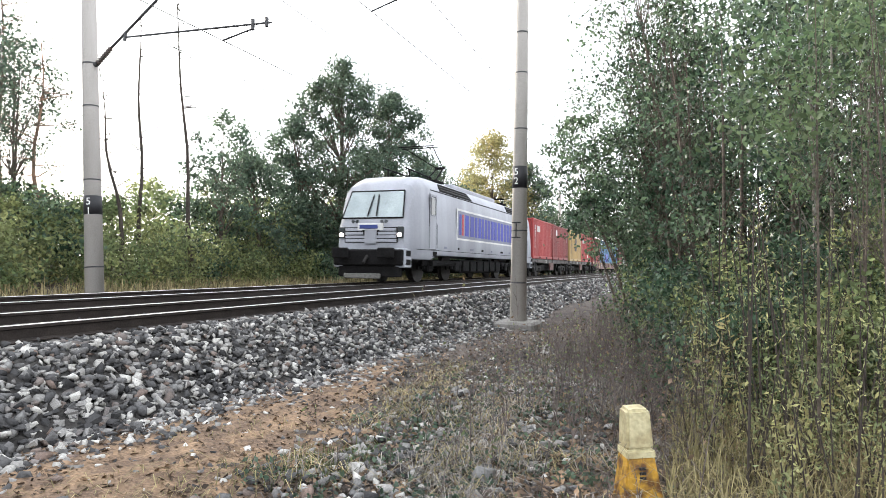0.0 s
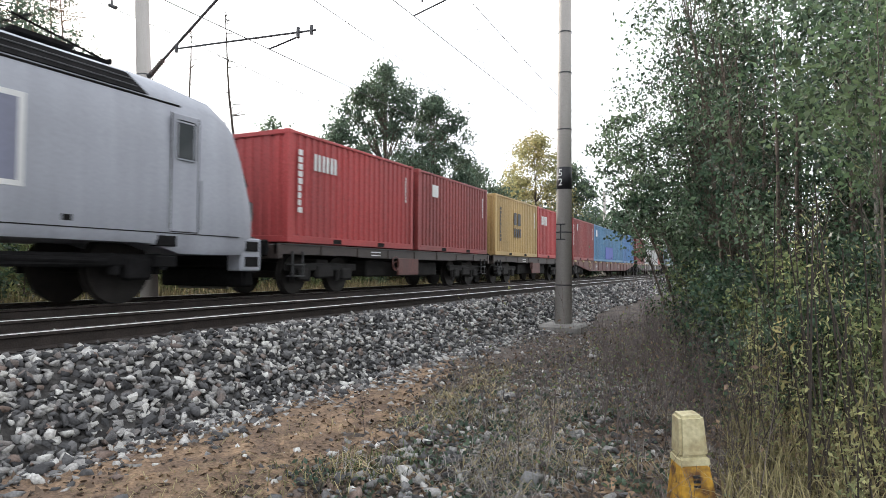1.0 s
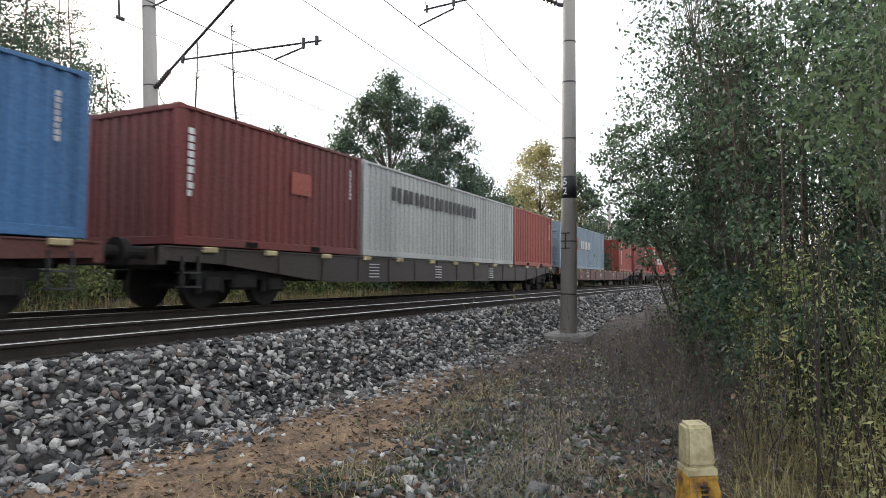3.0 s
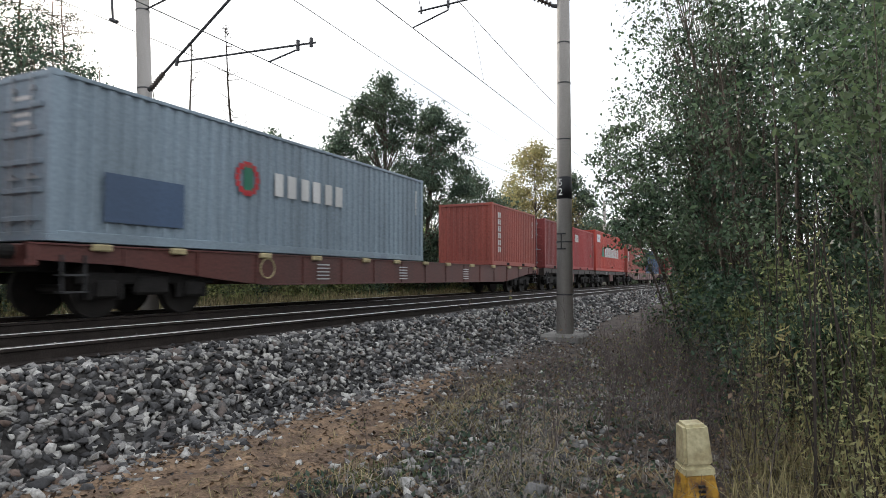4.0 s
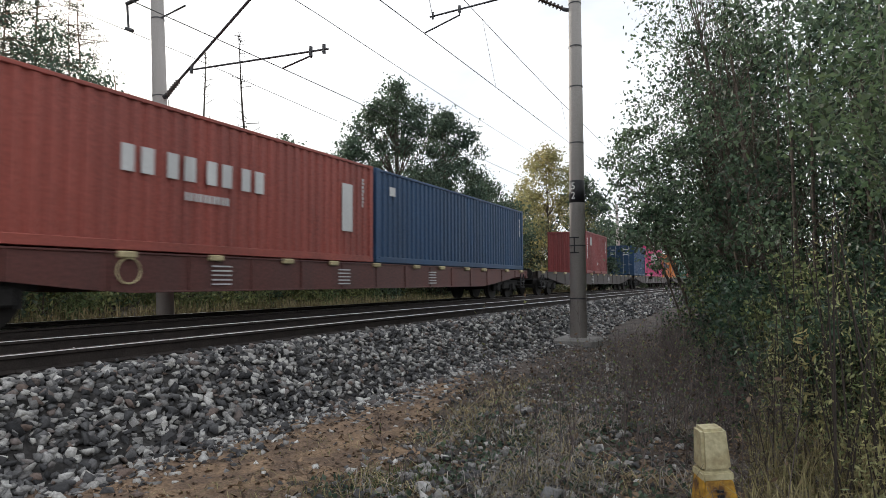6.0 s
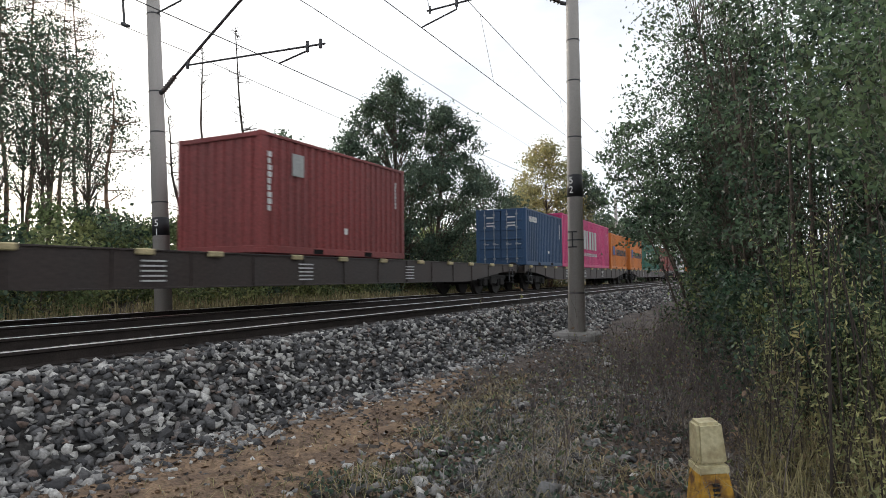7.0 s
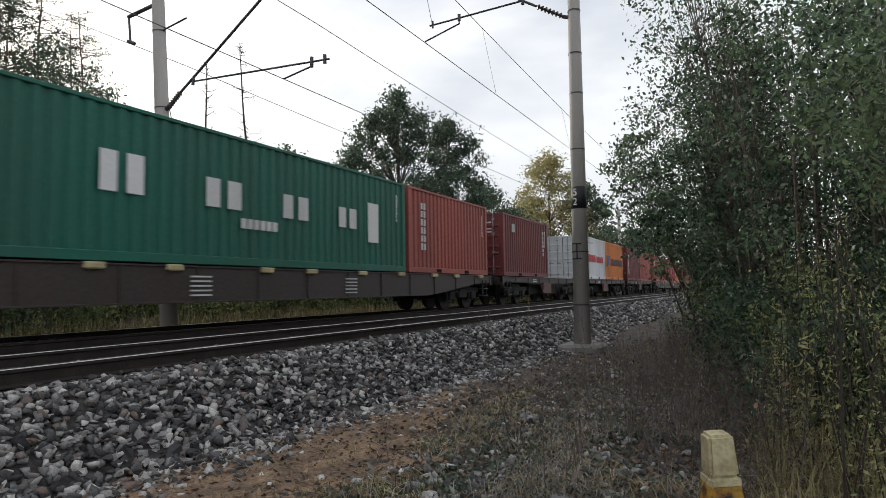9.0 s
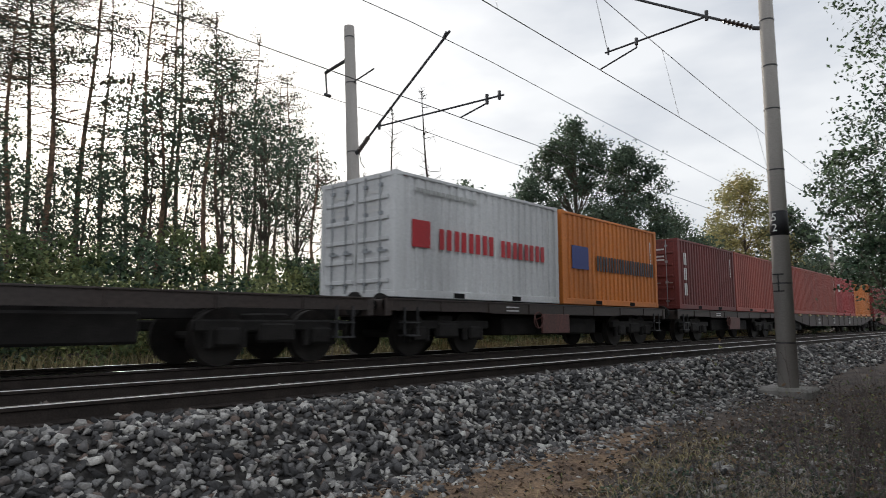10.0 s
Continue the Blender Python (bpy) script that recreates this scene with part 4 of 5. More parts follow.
        # side doors, near side and far side
        for sx in (-1, 1):
            y0, y1 = sorted((fy(2.07), fy(2.7))) if not end else (fy(2.55), fy(1.95))
            bm = bmesh.new()
            box(bm, min(sx * 1.49, sx * 1.512), max(sx * 1.49, sx * 1.512), y0, y1, 1.25, 3.32, 0.01)
            d = part("cab_door", bm, P_LOCO, ob)
            bm = bmesh.new()
            box(bm, min(sx * 1.48, sx * 1.518), max(sx * 1.48, sx * 1.518), y0 + 0.08, y1 - 0.07, 2.5, 3.22, 0.05)
            part("window", bm, M_GLASS, d)
            for yy in (y0 - 0.07, y1 + 0.05):
                bm = bmesh.new()
                cyl(bm, (sx * 1.54, yy, 1.3), (sx * 1.54, yy, 2.2), 0.015, None, 6)
                part("handrail", bm, M_GALV, d)
            for ya, yb, za, zb in ((y0 - 0.012, y0, 1.25, 3.32), (y1, y1 + 0.012, 1.25, 3.32), (y0, y1, 1.235, 1.25)):
                bm = bmesh.new()
                box(bm, min(sx * 1.49, sx * 1.509), max(sx * 1.49, sx * 1.509), ya, yb, za, zb)
                part("door_seam", bm, P_LOCODK, d)
            for k, (ya, za) in enumerate(((2.4, 0.98), (2.4, 0.62))):
                bm = bmesh.new()
                yy = sorted((fy(ya), fy(ya + 0.42)))
                box(bm, min(sx * 1.3, sx * 1.5), max(sx * 1.3, sx * 1.512), yy[0], yy[1], za, za + 0.2, 0.02)
                part("foot_step", bm, P_LOCODK, ob)
    for sx in (-1, 1):
        bm = bmesh.new()
        box(bm, min(sx * 1.49, sx * 1.511), max(sx * 1.49, sx * 1.511), 0.9, L - 0.9, 1.205, 1.222)
        part("panel_seam", bm, P_LOCODK, ob)
        for k in range(8):
            yy = 3.6 + k * 1.6
            bm = bmesh.new()
            box(bm, min(sx * 1.49, sx * 1.512), max(sx * 1.49, sx * 1.512), yy, yy + (0.3, 0.16, 0.45)[k % 3], 1.30, 1.40, 0.01)
            part("small_hatch", bm, P_LOCODK if k % 2 else P_BLUEPANEL, ob)
    # livery panel and its word in plain blocks
    bm = bmesh.new()
    box(bm, 1.50, 1.511, 5.0, 14.25, 1.72, 3.02, 0.004)
    part("livery_panel", bm, P_MARK, ob)
    bm = bmesh.new()
    box(bm, 1.505, 1.514, 5.1, 14.15, 1.80, 2.94, 0.003)
    part("livery_panel", bm, P_BLUEPANEL, ob, "blue grey livery panel")
    bm = bmesh.new()
    box(bm, 1.512, 1.519, 5.3, 5.55, 1.93, 2.81)
    part("livery_stripe", bm, P_ROYAL, ob)
    bm = bmesh.new()
    box(bm, 1.512, 1.519, 5.65, 5.85, 1.93, 2.81)
    part("livery_stripe", bm, P_MARKRED, ob)
    letters_loco(ob)
    # roof edge grilles, roof boxes, two pantographs
    for y0, y1 in ((3.25, 7.2), (13.1, 16.3)):
        for sx in (-1, 1):
            bm = bmesh.new()
            prof = [(1.425, 3.53), (1.225, 3.85), (1.17, 3.82), (1.37, 3.5)]
            lo = [bm.verts.new((sx * a, y0 + (0.25 if b > 3.7 else 0), b)) for a, b in prof]
            hi = [bm.verts.new((sx * a, y1 - (0.25 if b > 3.7 else 0), b)) for a, b in prof]
            for k in range(4):
                bm.faces.new((lo[k], lo[(k + 1) % 4], hi[(k + 1) % 4], hi[k]))
            bm.faces.new(lo[::-1])
            bm.faces.new(hi)
            bmesh.ops.recalc_face_normals(bm, faces=bm.faces)
            g = part("roof_grille", bm, P_LOCODK, ob, "dark louvred grille along the roof edge")
            for z in (3.62, 3.74):
                bm = bmesh.new()
                x = 1.425 - (z - 3.53) * 0.625
                cyl(bm, (sx * (x + 0.006), y0 + 0.2, z), (sx * (x + 0.006), y1 - 0.2, z), 0.014, None, 6)
                part("louvre", bm, M_STEEL, g)
    for sx in (-1, 1):
        bm = bmesh.new()
        box(bm, min(sx * 1.36, sx * 1.42), max(sx * 1.36, sx * 1.42), 2.3, 17.0, 3.46, 3.50, 0.01)
        part("rain_gutter", bm, P_LOCODK, ob)
    bm = bmesh.new()
    box(bm, -0.85, 0.85, 6.2, 12.7, 3.98, 4.2, 0.05)
    part("roof_housing", bm, P_LOCO, ob)
    for y, up in ((5.1, 1), (15.0, 0)):
        k = -1 if y < 9 else 1
        bm = bmesh.new()
        box(bm, -0.7, 0.7, y - 0.5, y + 0.5, 4.12, 4.2, 0.01)
        pan = part("pantograph", bm, P_LOCODK, ob, "raised dark pantograph" if up else "folded dark pantograph")
        if up:
            low, e, h1 = (5.56, 4.2), (6.85, 5.02), (4.35, 5.52)
        else:
            low, e, h1 = (y - 0.4 * k, 4.2), (y + 1.5 * k, 4.3), (y - 0.5 * k, 4.4)
        for x in (-0.25, 0.25):
            bm = bmesh.new()
            cyl(bm, (x, low[0], low[1]), (x * 0.6, e[0], e[1]), 0.035, None, 6)
            part("lower_arm", bm, P_LOCODK, pan)
            bm = bmesh.new()
            cyl(bm, (x * 0.6, e[0], e[1]), (x * 2.6, h1[0], h1[1]), 0.022, None, 6)
            part("upper_arm", bm, P_LOCODK, pan)
        bm = bmesh.new()
        cyl(bm, (-0.22, e[0], e[1]), (0.22, e[0], e[1]), 0.06, None, 8)
        part("knee_joint", bm, P_LOCODK, pan)
        for dy in (-0.2, 0.2):
            bm = bmesh.new()
            cyl(bm, (-0.8, h1[0] + dy, h1[1]), (0.8, h1[0] + dy, h1[1]), 0.025, None, 6)
            part("contact_strip", bm, P_LOCODK, pan)
    # a folded pantograph over the leading cab: long rods lying on posts
    for x in (-0.45, 0.45):
        bm = bmesh.new()
        cyl(bm, (x, 2.1, 4.34), (x * 0.8, 5.0, 4.30), 0.03, None, 6)
        cyl(bm, (x, 2.5, 3.9), (x, 2.5, 4.34), 0.03, None, 6)
        cyl(bm, (x, 4.6, 3.95), (x, 4.6, 4.32), 0.04, None, 6)
        part("roof_rod", bm, P_LOCODK, ob, "dark rod of the folded pantograph")
    # underframe gear and bogies
    bm = bmesh.new()
    box(bm, -1.2, 1.2, 6.3, 12.6, 0.32, 0.9, 0.05)
    for k in range(6):
        box(bm, 1.18, 1.3, 6.5 + k, 7.3 + k, 0.4, 0.85, 0.02)
    part("transformer_tank", bm, P_LOCODK, ob)
    for y in (4.1, 14.8):
        bm = bmesh.new()
        for sx in (-1, 1):
            box(bm, min(sx * 1.1, sx * 1.3), max(sx * 1.1, sx * 1.3), -2.2, 2.2, 0.62, 0.84, 0.04)
            for dy in (-1.5, 1.5):
                box(bm, min(sx * 1.08, sx * 1.36), max(sx * 1.08, sx * 1.36), dy - 0.25, dy + 0.25, 0.4, 0.8, 0.05)
                for q in (-0.4, 0.4):
                    cyl(bm, (sx * 1.2, dy + q, 0.5), (sx * 1.2, dy + q, 0.85), 0.1, None, 8)
            cyl(bm, (sx * 1.28, -0.9, 0.75), (sx * 1.28, 0.9, 0.72), 0.05, None, 8)
        b = part("bogie", bm, P_LOCODK, ob)
        b.location = (0, y, 0)
        for dy in (-1.5, 1.5):
            child("wheelset", shared("loco_wheelset", lambda: wheel_mesh(0.6), [M_TYRE]), b, pose(0, dy, 0))
    THINGS.append((ob, s0))
    return ob


def letters_loco(ob):
    """The livery word as plain upright blue bars, two for each letter."""
    y = 6.05
    for w in (1.35, 1.0, 1.0, 1.1, 1.2, 1.2, 1.0):
        e = y + w * 0.88
        for a, b in ((y, y + w * 0.35), (e - w * 0.37, e)):
            part("letter_bar", box(bmesh.new(), 1.512, 1.520, a, b, 1.92, 2.82), P_ROYAL, ob)
        y += w * 0.985


C20, C40 = 6.058, 12.192
locomotive(19.65)
W40 = "short flat container wagon with a rust brown frame"
W80 = "long flat container wagon with a deep fish-bellied frame"
for s0, L, m, deep in ((39.55, 13.0, M_WAGBRN, 0), (53.05, 13.0, M_WAGBRN, 0), (66.85, 25.3, M_WAGRED, 1), (93.2, 25.3, M_WAGBRN, 1), (119.5, 25.3, M_WAGRED, 1), (145.8, 12.7, M_WAGBRN, 0),
                       (158.8, 12.9, M_WAGBRN, 0), (172.7, 25.3, M_WAGRED, 1), (199.6, 25.6, M_WAGBRN, 1), (226.3, 25.8, M_WAGBRN, 1), (253.45, 25.3, M_WAGBRN, 1), (279.95, 12.8, M_WAGBRN, 0),
                       (293.05, 13.0, M_WAGBRN, 0), (307.15, 12.9, M_WAGBRN, 0), (321.25, 25.5, M_WAGBRN, 1), (347.6, 25.5, M_WAGRED, 1)):
    wagon(s0, L, m, deep, W80 if deep else W40)

container(39.9, C20, P_RED, "faded red twenty-foot container with a white emblem", stuff=[("word", 0.95, 1.95, 1.75, 2.15, 3, P_MARK), ("stack", 0.35, 0.5, 0.7, 2.2, 9, P_MARK)])
container(46.3, C20, P_RED2, "dull red twenty-foot container with a small pale patch", stuff=[("patch", 1.0, 1.45, 1.8, 2.2, P_MARK)])
container(53.35, C20, P_TAN, "mustard tan twenty-foot container with dark lettering", stuff=[("word", 2.4, 3.45, 1.4, 1.95, 1, P_MARKDK, "lettering", 0.1), ("word", 2.4, 3.5, 0.85, 1.25, 2, P_MARKDK), ("stack", 0.55, 0.7, 0.6, 2.1, 9, P_MARKDK)])
container(59.55, C20, P_RED, "faded red twenty-foot container with a white emblem", stuff=[("word", 0.6, 1.65, 1.7, 2.15, 3, P_MARK), ("patch", 3.6, 3.9, 0.4, 0.65, P_MARK)])
container(67.15, C20, P_RED2, "dull red twenty-foot container with a grey patch", stuff=[("patch", 0.9, 1.2, 1.85, 2.25, P_GREY), ("stack", -0.0, 0.12, 0.9, 2.2, 9, P_MARK)])
container(73.3, C40, P_BLUE, "weathered steel blue forty-foot container with a cobalt repaint", stuff=[("patch", 0.65, 1.1, 1.75, 2.2, P_MARK), ("patch", 4.2, 7.3, 0.18, 1.1, P_COBALT)])
container(85.8, C20, P_BLUE2, "bright blue twenty-foot container, streaked with wear")
container(93.55, C20, P_MAROON, "dark maroon twenty-foot container with a pale emblem", stuff=[("patch", 3.2, 3.9, 1.3, 1.8, P_SALMON), ("stack", 0.25, 0.38, 0.9, 2.2, 9, P_MARK)])
container(99.75, C40, P_GREY, "light grey forty-foot container with dark lettering", stuff=[("word", 1.5, 8.0, 1.65, 2.05, 9, P_MARKDK)])
container(112.1, C20, P_SALMON, "sun-bleached salmon twenty-foot container")
container(119.8, C40, P_GREYBLUE, "pale grey blue forty-foot container with a round emblem", door=True, stuff=[("ring", 4.15, 1.5, 0.3, P_MARKRED), ("patch", 4.05, 4.3, 1.25, 1.8, P_MARKGREEN), ("word", 5.0, 7.8, 1.25, 1.75, 3, P_MARK), ("patch", 0.9, 2.5, 0.35, 1.15, P_SLATE)])
container(138.3, C20, P_SALMON, "sun-bleached red twenty-foot container with a column of white marks", stuff=[("stack", 0.7, 1.0, 0.55, 2.3, 6, P_MARK)])
container(146.1, C20, P_RED2, "dull red twenty-foot container with its doors forward", door=True)
container(152.25, C20, P_RED, "faded red twenty-foot container with a white emblem", stuff=[("word", 0.55, 1.5, 1.7, 2.15, 3, P_MARK)])
container(159.1, C40, P_SCARLET, "bright scarlet forty-foot container with white lettering and a green triangle", h=2.896, stuff=[("patch", 0.5, 1.6, 2.05, 2.6, P_MARK), ("word", 0.58, 1.5, 2.25, 2.45, 3, P_MARKBLUE), ("tri", 2.1, 3.15, 1.05, 1.95, P_MARKGREEN), ("word", 3.37, 9.35, 1.05, 1.8, 7, P_MARK, "lettering", 0.3)])
container(173.0, C40, P_SALMON, "rust brown forty-foot container with white lettering, doors forward", door=True, stuff=[("stack", 0.62, 0.98, 1.0, 2.4, 6, P_MARK), ("word", 4.6, 8.2, 1.3, 1.75, 4, P_MARK, "lettering", 0.3), ("word", 5.9, 7.0, 0.95, 1.1, 5, P_MARK), ("patch", 10.75, 11.2, 0.75, 1.95, P_MARK)])
container(185.35, C40, P_NAVY, "dark navy forty-foot container", stuff=[("patch", 0.7, 1.0, 1.9, 2.15, P_MARK)])
container(209.4, C20, P_RED2, "dull red twenty-foot container alone on its wagon", stuff=[("patch", 1.0, 1.4, 1.75, 2.25, P_GREY), ("patch", 3.0, 3.15, 0.55, 0.7, P_MARK), ("stack", 0.2, 0.32, 0.9, 2.2, 9, P_MARK)])
container(226.6, C20, P_NAVY, "navy blue twenty-foot container with its doors forward", door=True, stuff=[("word", 0.5, 1.65, 2.0, 2.25, 5, P_MARK), ("patch", 3.4, 3.6, 0.6, 0.72, P_MARK)])
container(232.75, C40, P_PINK, "magenta pink forty-foot container with pale lettering", h=2.896, stuff=[("word", 4.0, 8.35, 1.1, 2.25, 3, P_GREY, "lettering", 0.12), ("word", 3.9, 8.3, 0.68, 0.88, 14, P_GREY)])
container(245.8, C20, P_ORANGE, "orange twenty-foot container with a blue emblem and dark lettering", stuff=[("patch", 0.6, 1.45, 1.0, 1.65, P_MARKBLUE), ("word", 1.95, 5.75, 1.0, 1.45, 11, P_MARKDK)])
container(253.75, C20, P_ORANGE, "orange twenty-foot container with a blue emblem and dark lettering", door=True, stuff=[("patch", 0.6, 1.45, 1.0, 1.65, P_MARKBLUE), ("word", 1.95, 5.75, 1.0, 1.45, 11, P_MARKDK)])
container(260, C40, P_GREEN, "dark green forty-foot container with widely spaced white lettering", stuff=[("word", 2.55, 3.35, 1.12, 1.78, 1, P_MARK, "lettering", 0.0), ("word", 4.7, 5.6, 1.1, 1.65, 1, P_MARK, "lettering", 0.0), ("word", 6.85, 7.7, 1.08, 1.6, 1, P_MARK, "lettering", 0.0), ("word", 8.9, 9.65, 1.05, 1.55, 1, P_MARK, "lettering", 0.0), ("patch", 10.2, 10.7, 0.75, 1.8, P_MARK), ("word", 5.6, 6.7, 0.75, 0.95, 6, P_MARK)])
container(272.4, C20, P_SALMON, "sun-bleached red twenty-foot container with a column of white marks", stuff=[("stack", 0.75, 1.05, 0.7, 2.2, 6, P_MARK)])
container(280.2, C20, P_MAROON, "dark red twenty-foot container with its doors forward", door=True, stuff=[("patch", 1.0, 1.35, 1.85, 2.2, P_GREY), ("stack", 5.2, 5.35, 1.0, 2.2, 6, P_MARK)])
container(293.3, C20, P_WHITE, "off-white twenty-foot container with red lettering, doors forward", door=True, stuff=[("patch", 0.48, 1.02, 1.05, 1.62, P_MARKRED), ("word", 1.31, 3.3, 1.05, 1.5, 4, P_MARKRED), ("word", 3.5, 5.45, 1.05, 1.45, 4, P_MARKRED), ("word", 0.6, 2.6, 2.2, 2.3, 13, P_GREY)])
container(299.55, C20, P_ORANGE, "orange twenty-foot container with a blue emblem and dark lettering", stuff=[("patch", 0.5, 1.4, 1.0, 1.65, P_MARKBLUE), ("word", 1.9, 5.8, 1.0, 1.45, 11, P_MARKDK)])
container(307.45, C20, P_MAROON, "dark maroon twenty-foot container with its doors forward", door=True, stuff=[("stack", 0.5, 0.75, 0.5, 2.2, 3, P_MARK)])
container(313.65, C20, P_SALMON, "sun-bleached red twenty-foot container")
container(321.55, C40, P_SALMON, "sun-bleached red forty-foot container", stuff=[("patch", 0.8, 1.0, 0.9, 2.0, P_MARK)])
container(333.85, C20, P_RED, "faded red twenty-foot container with a white mark", stuff=[("patch", 0.6, 1.2, 1.6, 2.1, P_MARK)])
container(340.05, C20, P_ORANGE, "plain orange twenty-foot container")
container(347.9, C40, P_RED2, "dull red forty-foot container")
container(360.3, C40, P_ORANGE, "plain orange forty-foot container")


# ---- plants ----
def limb_tree(name, x, y, h, crown, leaf_mat, bark, label, category="tree", seed=0, spread=2.0, low=0.25, count=6000, size=0.12, trunk_r=0.14, clumps=60, lean=0.0, group="", shape=0.6, trunks=1, squash=0.8, clump_r=0.55, drift=0.0, thin=1.0):
    """A tree: tapered trunk, limbs to many clumps and a crown of single leaves with gaps."""
    rng = np.random.default_rng(seed)
    z0 = float(ground_z(x, y)) - 0.05
    ob = empty(name, pose(x, y, z0), label, category, group)
    segs, centres = [], []
    for tk in range(trunks):
        off = rng.normal(0, 0.25 * (trunks > 1), 2)
        bend = rng.normal(0, 0.35 + lean, 2)
        pts = [np.array([off[0] + drift * (k / 7) ** 1.5 + bend[0] * (k / 7) ** 2 * spread * 0.4, off[1] + bend[1] * (k / 7) ** 2 * spread * 0.4, h * 0.95 * k / 7]) for k in range(8)]
        for k in range(7):
            segs.append((pts[k], pts[k + 1], trunk_r * (1 - k / 7.6), trunk_r * (1 - (k + 1) / 7.6)))
        for c in range(clumps // trunks):
            u = low + (1.0 - low) * rng.uniform() ** thin
            prof = math.sin(math.pi * min(1, ((u - low) / (1 - low)) * 0.9 + 0.12)) ** shape
            ang, rr = rng.uniform(0, 2 * math.pi), spread * prof * math.sqrt(rng.uniform(0.1, 1.0))
            k = max(0, min(6, int(max(0.05, u - 0.15) * 7)))
            start = pts[k]
            mid_top = pts[min(7, int(u * 7))]
            tip = np.array([mid_top[0] + rr * math.cos(ang), mid_top[1] + rr * math.sin(ang), h * u])
            mid = (start + tip) / 2 + rng.normal(0, 0.1 * spread, 3) * 0.6
            r = trunk_r * 0.28 * (1 - u * 0.6)
            segs += [(start, mid, r, r * 0.6), (mid, tip, r * 0.6, r * 0.15)]
            centres.append(tip)
    v, q = tubes(segs, 4 if h < 6 else 5)
    part_arrays("trunk", v, q, bark, ob)
    centres = np.array(centres)
    own = rng.integers(0, len(centres), count)
    radius = clump_r * rng.uniform(0.6, 1.4, len(centres))
    p = centres[own] + rng.normal(0, 1, (count, 3)) * radius[own][:, None] * np.array([0.6, 0.6, 0.6 * squash])
    p = p[p[:, 2] > 0.1]
    v, q = leaves(p, size, rng)
    part_arrays("crown", v, q, leaf_mat, ob)
    return ob


def pine(x, y, h, seed, group="pines beyond the line"):
    rng = np.random.default_rng(seed)
    z0 = float(ground_z(x, y)) - 0.05
    ob = empty("pine_tree", pose(x, y, z0, rng.uniform(-2, 2), rng.uniform(-2, 2), 0), "tall thin pine with a ragged dark crown", "tree", group)
    tr = 0.07 + 0.005 * h
    segs, p = [], []
    n = 9
    pts = [np.array([0.12 * math.sin(k * 1.3 + seed), 0.1 * math.cos(k * 0.9 + seed), h * k / n]) for k in range(n + 1)]
    for k in range(n):
        segs.append((pts[k], pts[k + 1], tr * (1 - 0.85 * k / n), tr * (1 - 0.85 * (k + 1) / n)))
    low = rng.uniform(0.3, 0.62)
    for k in range(int(h * 3.4)):
        u = rng.uniform(low, 1.0)
        ang = rng.uniform(0, 2 * math.pi)
        ln = (0.5 + 1.6 * math.sin(math.pi * min(1.0, (u - low) / (1 - low) * 0.8 + 0.25))) * rng.uniform(0.5, 1.2) * h / 13
        a = np.array([pts[int(u * n * 0.999)][0], pts[int(u * n * 0.999)][1], h * u])
        b = a + np.array([math.cos(ang) * ln, math.sin(ang) * ln, rng.uniform(-0.1, 0.35) * ln])
        segs.append((a, b, 0.028, 0.008))
        m = int(36 * ln)
        t = rng.uniform(0.45, 1.1, (m, 1))
        p.append(a + (b - a) * t + rng.normal(0, 0.17, (m, 3)))
    for k in range(6):   # dead snags below the crown
        u, ang = rng.uniform(0.2, low), rng.uniform(0, 6.28)
        a = np.array([0, 0, h * u])
        segs.append((a, a + np.array([math.cos(ang), math.sin(ang), 0.1]) * rng.uniform(0.4, 1.1), 0.02, 0.006))
    v, q = tubes(segs, 6)
    part_arrays("trunk", v, q, M_PINEBARK, ob)
    v, q = leaves(np.concatenate(p), 0.135, rng, aspect=0.42)
    part_arrays("crown", v, q, M_NEEDLE, ob)
    return ob


def bare_tree(x, y, h, seed, kink=0.0, lean=0.0):
    rng = np.random.default_rng(seed)
    ob = empty("dead_tree", pose(x, y, float(ground_z(x, y)) - 0.05), "thin dead tree with a few bare twigs", "tree", "dead trees beyond the line")
    segs, n = [], 10
    pts = [np.array([kink * math.sin(k * 0.55) + 0.05 * math.sin(k + seed) - lean * 0.7 * k / n, 0.05 * math.cos(k * 1.4) - lean * 0.7 * k / n, h * k / n]) for k in range(n + 1)]
    for k in range(n):
        segs.append((pts[k], pts[k + 1], 0.10 * (1 - 0.85 * k / n), 0.10 * (1 - 0.85 * (k + 1) / n)))
    for k in range(38):
        u, ang = rng.uniform(0.4, 1.0), rng.uniform(0, 6.28)
        a = pts[min(n, int(u * n))] * [1, 1, 0] + np.array([0, 0, h * u])
        ln = rng.uniform(0.3, 1.1) * (1.25 - u)
        b = a + np.array([math.cos(ang) * ln, math.sin(ang) * ln, ln * rng.uniform(0.1, 0.7)])
        segs.append((a, b, 0.018, 0.006))
        for j in range(2):
            c = a + (b - a) * rng.uniform(0.4, 1)
            segs.append((c, c + rng.normal(0, 0.16, 3), 0.009, 0.004))
    v, q = tubes(segs, 5)
    part_arrays("trunk", v, q, M_TWIG, ob)


def polar(az, d):
    return -d * math.sin(radians(az)), d * math.cos(radians(az))


